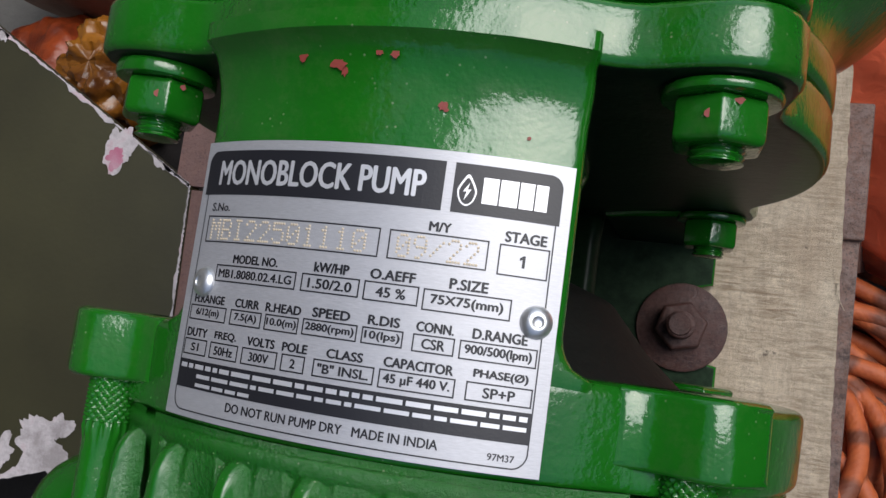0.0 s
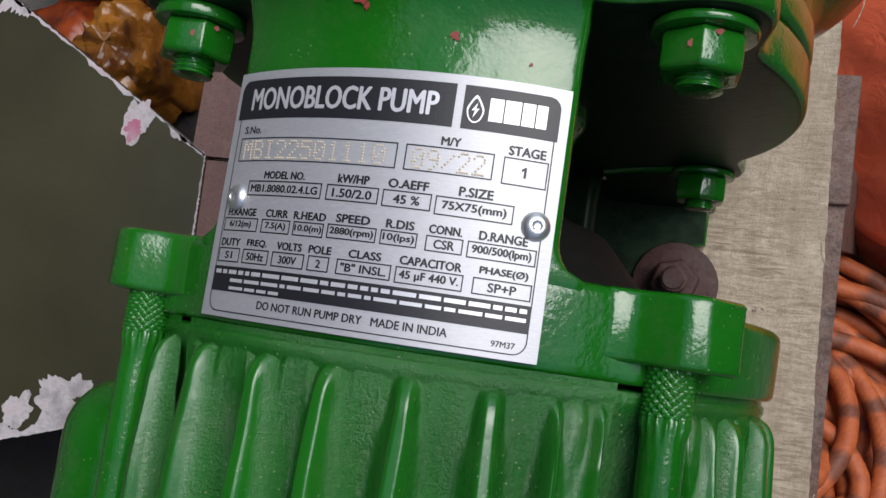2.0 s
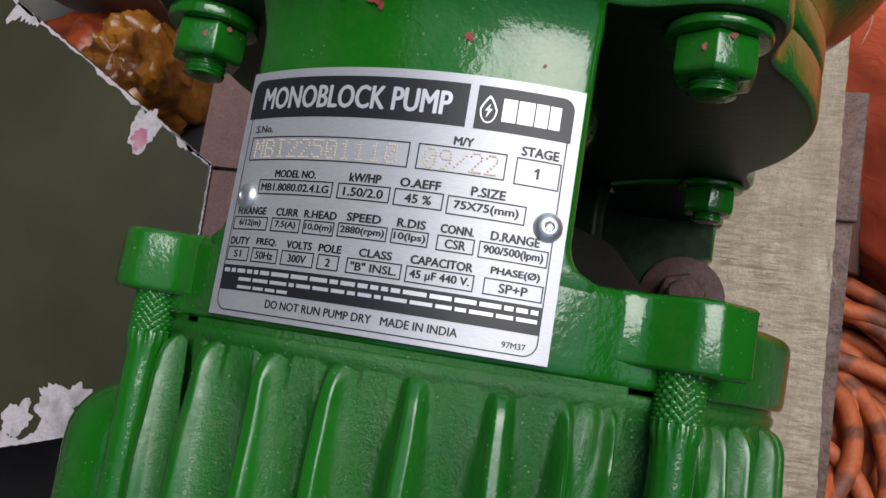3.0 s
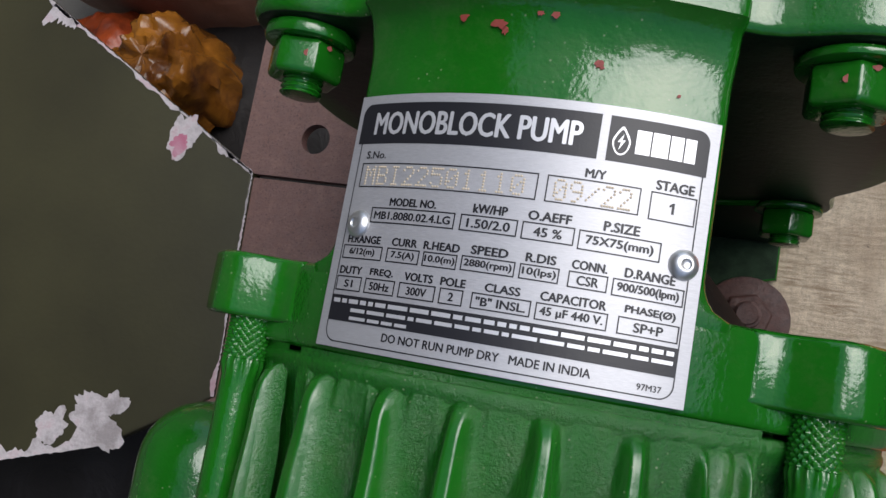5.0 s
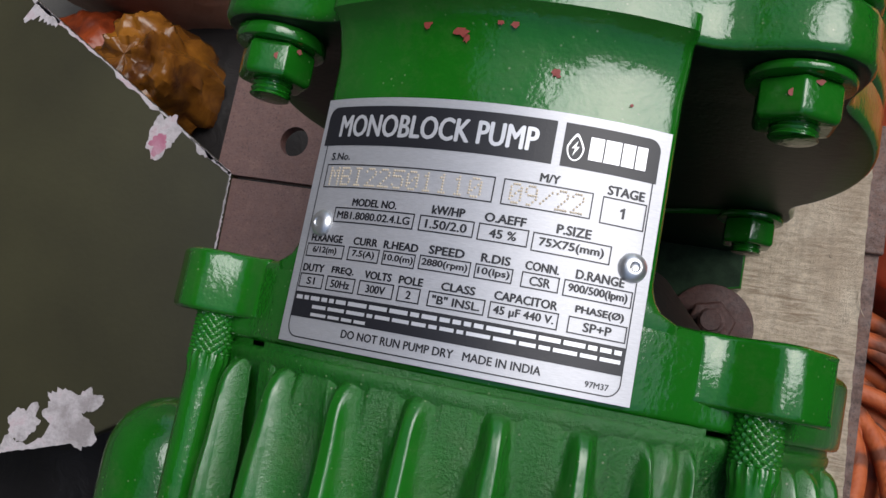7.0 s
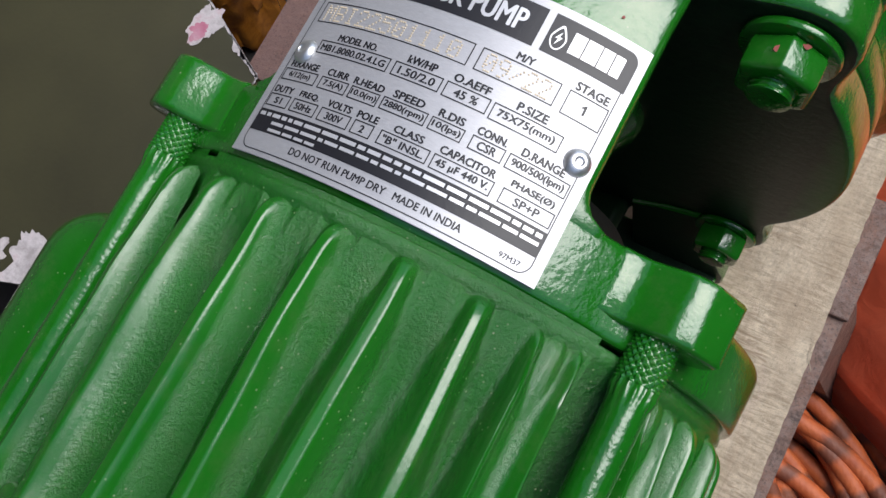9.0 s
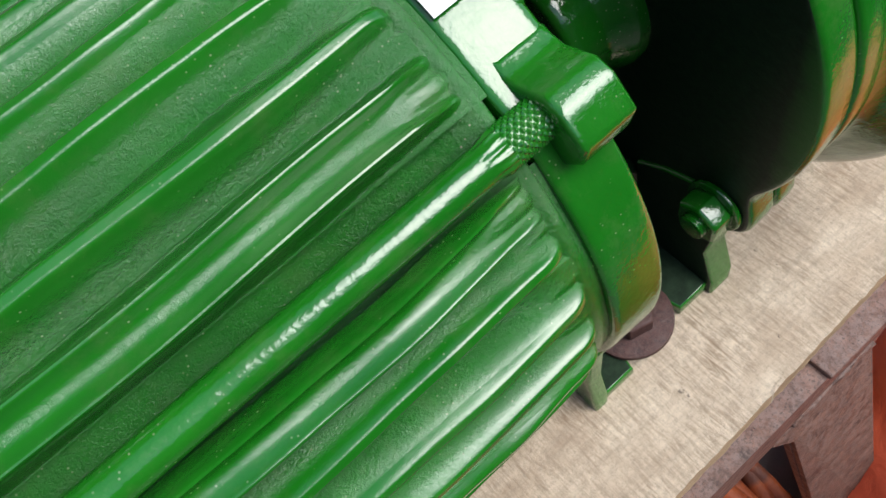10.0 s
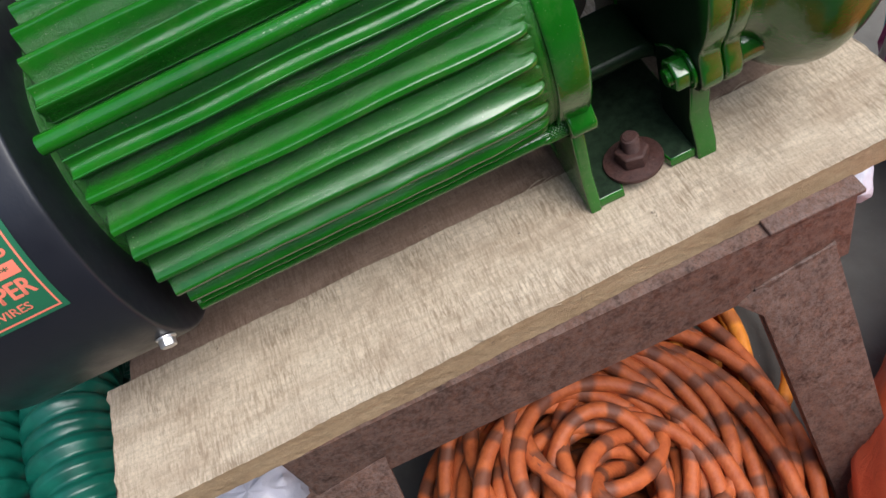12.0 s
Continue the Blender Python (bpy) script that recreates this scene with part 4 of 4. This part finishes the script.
field("CLASS", "\"B\" INSL.", -4.0, 10.0, 14.2, 18.0, 8.2, 1.9, 11.6, 2.0)
field("CAPACITOR", "45 \u00b5F 440 V.", 11.0, 27.2, 14.0, 18.0, 14.6, 2.0, 14.0, 2.3)
field("PHASE(\u00d8)", "SP+P", 29.4, 43.4, 14.0, 18.0, 11.4, 2.1, 6.6, 2.1)
ink("notice_band", patch(-0.0437, 0.0437, 0.0066, 0.0131, 0, 36))
# small print that stands as plain bars
rnd = random.Random(4)


def small_print(u0, u1, v, h):
    u = u0
    while u < u1 - 1.0:
        w = min(rnd.uniform(1.2, 6.0), u1 - u)
        ink("small_print_bar", patch(u * MM, (u + w) * MM, (v - h / 2) * MM, (v + h / 2) * MM, 0, 3), True)
        u += w + 0.7


small_print(-43.0, 43.0, 11.7, 1.05)
small_print(-36.5, 43.0, 9.6, 0.9)
small_print(-36.5, -19.0, 7.6, 0.8)
ink("notice", lettering("DO NOT RUN PUMP DRY   MADE IN INDIA", 0.0, 0.0042, 0.0505, 0.0020, bold=0.012))
ink("notice", lettering("97M37", 0.0384, 0.0034, 0.0056, 0.0014, bold=0.01))

# punched dot-matrix figures, each a row of five by seven
DOTS = {"M": "1000111011101011010110001100011000110001"[:35], "B": "11110100011000111110100011000111110", "I": "01110001000010000100001000010001110", "2": "01110100010000100010001000100011111",
        "5": "11111100001111000001000011000101110", "0": "01110100011001110101110011000101110", "1": "00100011000010000100001000010001110", "9": "01110100011000101111000010001001100", "/": "00000000010001000100010001000000000"}


def punched(text, u0, u1, v0, v1):
    bm = bmesh.new()
    step = (u1 - u0) / len(text)
    for k, ch in enumerate(text):
        for i, bit in enumerate(DOTS[ch]):
            if bit == "1":
                u = u0 + step * (k + 0.12 + 0.76 * (i % 5) / 4 * 0.88)
                v = v1 - (v1 - v0) * (i // 5) / 6
                m = Matrix.Translation((u * MM, v * MM, 0)) @ Matrix.Diagonal((1, 1, 0.5, 1))
                bmesh.ops.create_icosphere(bm, subdivisions=1, radius=0.00034, matrix=m)
    return on_plate("punched_number", bm, M_STAMP, plate, PLATE_R + 0.0007)


punched("MBI22501110", -40.6, 4.6, 41.9, 46.3)
punched("09/22", 10.6, 29.0, 41.9, 46.4)
for u, v in ((-39.0, 31.4), (42.0, 31.8)):
    at = around(PLATE_R + 0.0006, math.degrees(u * MM / PLATE_R), v * MM)
    m = Matrix.Translation(at) @ Matrix.Rotation(u * MM / PLATE_R, 4, "Y")
    dome = rounded([(0.0001, 0.0015), (0.0010, 0.0016), (0.0013, 0.0021), (0.0025, 0.0017), (0.0034, 0.0008), (0.0036, 0.0)], 0.0006)
    part("drive_rivet", grid(28, len(dome), lambda a, b: m @ Vector((dome[round(b * (len(dome) - 1))][0] * math.cos(math.tau * a), dome[round(b * (len(dome) - 1))][0] * math.sin(math.tau * a), dome[round(b * (len(dome) - 1))][1])), True, True), M_STEEL, plate, "domed bright steel rivet")


# ---- goods round the stand ----
def crumple(name, label, category, mat, centre, size, amount, freq, seed, nu=60, nv=40, power=0.6):
    """A soft closed bag: a squashed ball with creases, flat below."""
    cx, cy, cz = centre

    def f(u, v):
        a, b = math.tau * u, math.pi * (v - 0.5)
        d = Vector((math.copysign(abs(math.cos(b)) ** power, 1) * math.cos(a), math.copysign(abs(math.cos(b)) ** power, 1) * math.sin(a), math.copysign(abs(math.sin(b)) ** power, math.sin(b))))
        k = 1 + amount * noise.noise(d * freq + Vector((seed, 0, 0))) + amount * 0.5 * abs(noise.noise(d * freq * 2.7 + Vector((0, seed, 0))))
        return (cx + size[0] * d.x * k, cy + size[1] * d.y * k, max(cz - size[2], FLOOR_Z + 0.001, cz + size[2] * d.z * k))
    return tagged(part(name, grid(nu, nv, f, True), mat), label, category)


def coil(name, label, mat, centre, radii, count, rise, thick, seed, tilt):
    """A heap of rope laid in uneven rings, one long run."""
    r = random.Random(seed)
    pts, a = [], 0.0
    n = count * 44
    for k in range(n):
        t = k / 44
        q = radii[0] + (radii[1] - radii[0]) * (0.5 + 0.5 * math.sin(t * 1.7 + seed) * math.cos(t * 0.61))
        a = math.tau * t
        x, y = q * math.cos(a), q * math.sin(a) * 0.9
        x += 0.10 * noise.noise(Vector((t * 0.47, seed, 0))) + 0.012 * noise.noise(Vector((t * 2.3, seed, 1)))
        y += 0.10 * noise.noise(Vector((t * 0.47, seed, 7))) + 0.012 * noise.noise(Vector((t * 2.3, seed, 8)))
        z = 2 * thick + rise * (0.5 + 0.5 * math.sin(t * 0.83 + seed * 2)) * (0.75 + 0.25 * math.cos(a * 1 + seed)) + 0.016 * noise.noise(Vector((t * 2.1, seed, 3))) + 0.02 * math.sin(a + 9 * noise.noise(Vector((t * 0.2, seed, 11)))) * min(1.0, rise / 0.1)
        z += 0.05 * (1 - q / radii[1]) * min(1.0, rise / 0.1)
        pts.append(Vector(centre) + Matrix.Rotation(radians(tilt), 3, "X") @ Vector((x, y, max(thick, z))))
    me = tube(pts, thick, 10, lambda s, b: 0.0003 * math.sin(b * 4 + s * 260), True)
    return tagged(part(name, me, mat), label, "rope")


coil("rope_coil", "heap of orange braided rope with dark tracers on the floor", M_ROPE, (0.135, -0.060, FLOOR_Z), (0.03, 0.205), 96, 0.17, 0.0082, 2.0, 0)
coil("rope_coil", "smaller yellow-orange rope coil behind the orange heap", M_ROPE_Y, (-0.01, 0.015, FLOOR_Z), (0.10, 0.165), 12, 0.08, 0.0085, 5.0, 0)

# olive panel with flaking edges
OL = [(-0.262, 0.104), (-0.62, 0.307), (-0.95, 0.10), (-0.72, -0.222), (-0.335, -0.098), (-0.256, -0.05)]
panel = tagged(part("painted_panel", slab(OL, "z", -0.062, -0.050, 0.002), M_OLIVE), "olive green painted panel with flaking pale edges", "panel")


def flakes(a, b, inward, wide, seed, ragged=1.0):
    """A ragged strip of bared primer along an edge from a to b, wide at most, inward to the side of the panel."""
    n = 160
    a, b, inward = Vector((*a, -0.0494)), Vector((*b, -0.0494)), Vector((*inward, 0)).normalized()
    bm = bmesh.new()
    rows = []
    for k in range(n + 1):
        p = a.lerp(b, k / n)
        x = k / n * (b - a).length
        w = wide * max(0.03, 0.3 + 1.2 * noise.noise(Vector((x * 38, seed, 0))) + 0.45 * noise.noise(Vector((x * 120, seed, 4))) + 0.2 * noise.noise(Vector((x * 330, seed, 7))))
        o = p - inward * 0.0012 * (0.5 + noise.noise(Vector((k * 0.6, seed, 9))))
        rows.append((bm.verts.new(o), bm.verts.new(p + inward * w)))
    for p, q in zip(rows, rows[1:]):
        bm.faces.new((p[0], q[0], q[1], p[1]))
    return part("flaked_edge", bm, M_FLAKE, panel, "flaking white and pink primer", False)


flakes((-0.262, 0.104), (-0.62, 0.307), (-0.5, -0.87), 0.0045, 3)
flakes((-0.270, 0.108), (-0.300, 0.1256), (-0.5, -0.87), 0.010, 4.3)
flakes((-0.440, 0.205), (-0.467, 0.2203), (-0.5, -0.87), 0.022, 2.3)


def bared(cx, cy, rx, ry, turn, seed, mat, z):
    """A ragged bared spot on the panel's face."""
    n = 60
    bm = bmesh.new()
    loop = []
    for k in range(n):
        a = math.tau * k / n
        q = 1 + 0.55 * noise.noise(Vector((math.cos(a) * 1.6, math.sin(a) * 1.6, seed))) + 0.2 * noise.noise(Vector((math.cos(a) * 6, math.sin(a) * 6, seed)))
        p = Matrix.Rotation(radians(turn), 2) @ Vector((rx * q * math.cos(a), ry * q * math.sin(a)))
        loop.append(bm.verts.new((cx + p.x, cy + p.y, z)))
    bm.faces.new(loop)
    return part("bared_spot", bm, mat, panel, "bared white and pink primer", False)


bared(-0.3235, 0.1265, 0.0125, 0.0150, -20, 3.0, M_FLAKE, -0.0493)
bared(-0.3250, 0.1185, 0.0080, 0.0070, 10, 6.0, M_FLAKE_PINK, -0.0491)
bared(-0.345, -0.082, 0.022, 0.014, -30, 9.0, M_FLAKE, -0.0493)
bared(-0.333, -0.070, 0.012, 0.009, 20, 4.0, M_FLAKE, -0.0492)
bared(-0.378, -0.093, 0.014, 0.010, 50, 2.0, M_FLAKE, -0.0493)
flakes((-0.262, 0.104), (-0.275, 0.1114), (-0.5, -0.87), 0.014, 8.3)
flakes((-0.335, -0.098), (-0.72, -0.222), (-0.31, 0.95), 0.016, 5.2)
flakes((-0.262, 0.104), (-0.256, -0.05), (-1, 0), 0.003, 6)

# drilled steel plates beside the planks
hole_at, hole_r = (-0.2205, 0.1325), 0.0105


def drilled(x0, x1, y0, y1, z0, z1):
    bm = bmesh.new()
    n = 32
    ring_ = [(hole_at[0] + hole_r * math.cos(math.tau * k / n), hole_at[1] + hole_r * math.sin(math.tau * k / n)) for k in range(n)]

    def out(k):
        a = math.tau * k / n
        c, s = math.cos(a), math.sin(a)
        t = min(((x1 if c > 0 else x0) - hole_at[0]) / c if abs(c) > 1e-6 else 9, ((y1 if s > 0 else y0) - hole_at[1]) / s if abs(s) > 1e-6 else 9)
        return (hole_at[0] + t * c, hole_at[1] + t * s)
    top_i, top_o = [bm.verts.new((*p, z1)) for p in ring_], [bm.verts.new((*out(k), z1)) for k in range(n)]
    low_i, low_o = [bm.verts.new((*p, z0)) for p in ring_], [bm.verts.new((*out(k), z0)) for k in range(n)]
    for k in range(n):
        q = (k + 1) % n
        for a, b in ((top_i, top_o), (top_o, low_o), (low_o, low_i), (low_i, top_i)):
            bm.faces.new((a[k], a[q], b[q], b[k]))
    return bm


tagged(part("drilled_plate", drilled(-0.275, -0.158, 0.104, 0.24, -0.060, -0.052), M_PINK_RUST, smooth=False), "brown primed steel plate with a round bolt hole", "steel plate", "plates beside the planks")
tagged(part("steel_plate", block(-0.275, -0.158, -0.32, 0.1015, -0.060, -0.0525, 0.001), M_PINK_RUST), "brown primed steel plate, stained and dull", "steel plate", "plates beside the planks")

crumple("wrapped_parcel", "crumpled yellow ochre wrapper parcel among the goods", "parcel", M_GOLD, (-0.530, 0.250, -0.31), (0.055, 0.055, 0.08), 0.22, 3.1, 3.0, power=0.6)
crumple("orange_bag", "bright orange plastic bag lying behind the parcel", "bag", M_SHADED_ORANGE, (-0.640, 0.245, -0.36), (0.075, 0.08, 0.09), 0.2, 1.8, 8.0)
crumple("pink_sack", "dusty pink sack at the back of the goods", "sack", M_SALMON_BAG, (-0.58, 0.455, -0.32), (0.24, 0.12, 0.18), 0.12, 1.6, 5.0)
# drawn out under the drilled plate so that its hole looks dark
crumple("dark_bundle", "black rubber sheet bundled beside the parcel", "bundle", M_DARK, (-0.42, 0.27, -0.42), (0.30, 0.17, 0.08), 0.2, 1.8, 12.0)
# added black mass that stands for the darkness below the panel
crumple("dark_bundle", "added black bundle for the dark under the painted panel", "bundle", M_DARK, (-0.47, -0.26, -0.37), (0.32, 0.22, 0.13), 0.2, 1.8, 14.0)

# orange sheeting, foil sacks and milky bags beyond the stand
crumple("orange_sack", "large smooth orange-red plastic sheeting heaped on the floor", "sack", M_ORANGE, (0.408, 0.465, -0.44), (0.36, 0.36, 0.29), 0.07, 2.4, 2.5, 120, 80, 0.85)
crumple("foil_sack", "shiny magenta foil sack with cyan and white bands", "sack", M_PINK, (-0.155, 0.540, -0.27), (0.085, 0.09, 0.23), 0.26, 2.6, 6.0, 90, 70, 0.5)
crumple("milky_bag", "milky translucent plastic bag bulging softly", "bag", M_CLEAR, (0.025, 0.560, -0.20), (0.085, 0.08, 0.30), 0.15, 1.8, 9.0)
crumple("white_bag", "small white plastic bag under the plank end", "bag", M_CLEAR, (0.078, 0.206, -0.105), (0.022, 0.020, 0.018), 0.18, 1.5, 10.0)
crumple("white_bag", "crumpled greyish white plastic bag below the stand", "bag", M_CLEAR, (0.08, -0.34, -0.20), (0.05, 0.06, 0.05), 0.25, 2.4, 11.0)
string = [(-0.120 + 0.02 * math.sin(k * 0.7), 0.440 + 0.004 * k, -0.12 + 0.02 * math.sin(k * 0.5)) for k in range(20)]
tagged(part("string", tube(string, 0.003, 8), M_CLEAR), "loose white string on the foil sack", "string")


def corrugated(y, top, radius):
    """A ribbed hose arching up from the floor and down again."""
    n = 260
    pts = [(0.30 - 0.66 * k / n, y + 0.01 * math.sin(k / 40), FLOOR_Z + radius + (top - FLOOR_Z - radius) * math.sin(math.pi * k / n) ** 0.6) for k in range(n + 1)]
    return tube(pts, radius, 28, lambda q, a: 0.0085 * (smooth(0.5 + 1.6 * math.sin(q * math.tau / 0.0185) + 0.25) - 0.5))


for y, top, r in ((-0.475, -0.115, 0.040), (-0.565, -0.10, 0.042), (-0.665, -0.12, 0.042)):
    tagged(part("corrugated_hose", corrugated(y, top, r), M_HOSE), "teal green corrugated plastic hose arching over the floor", "hose", "corrugated hoses")
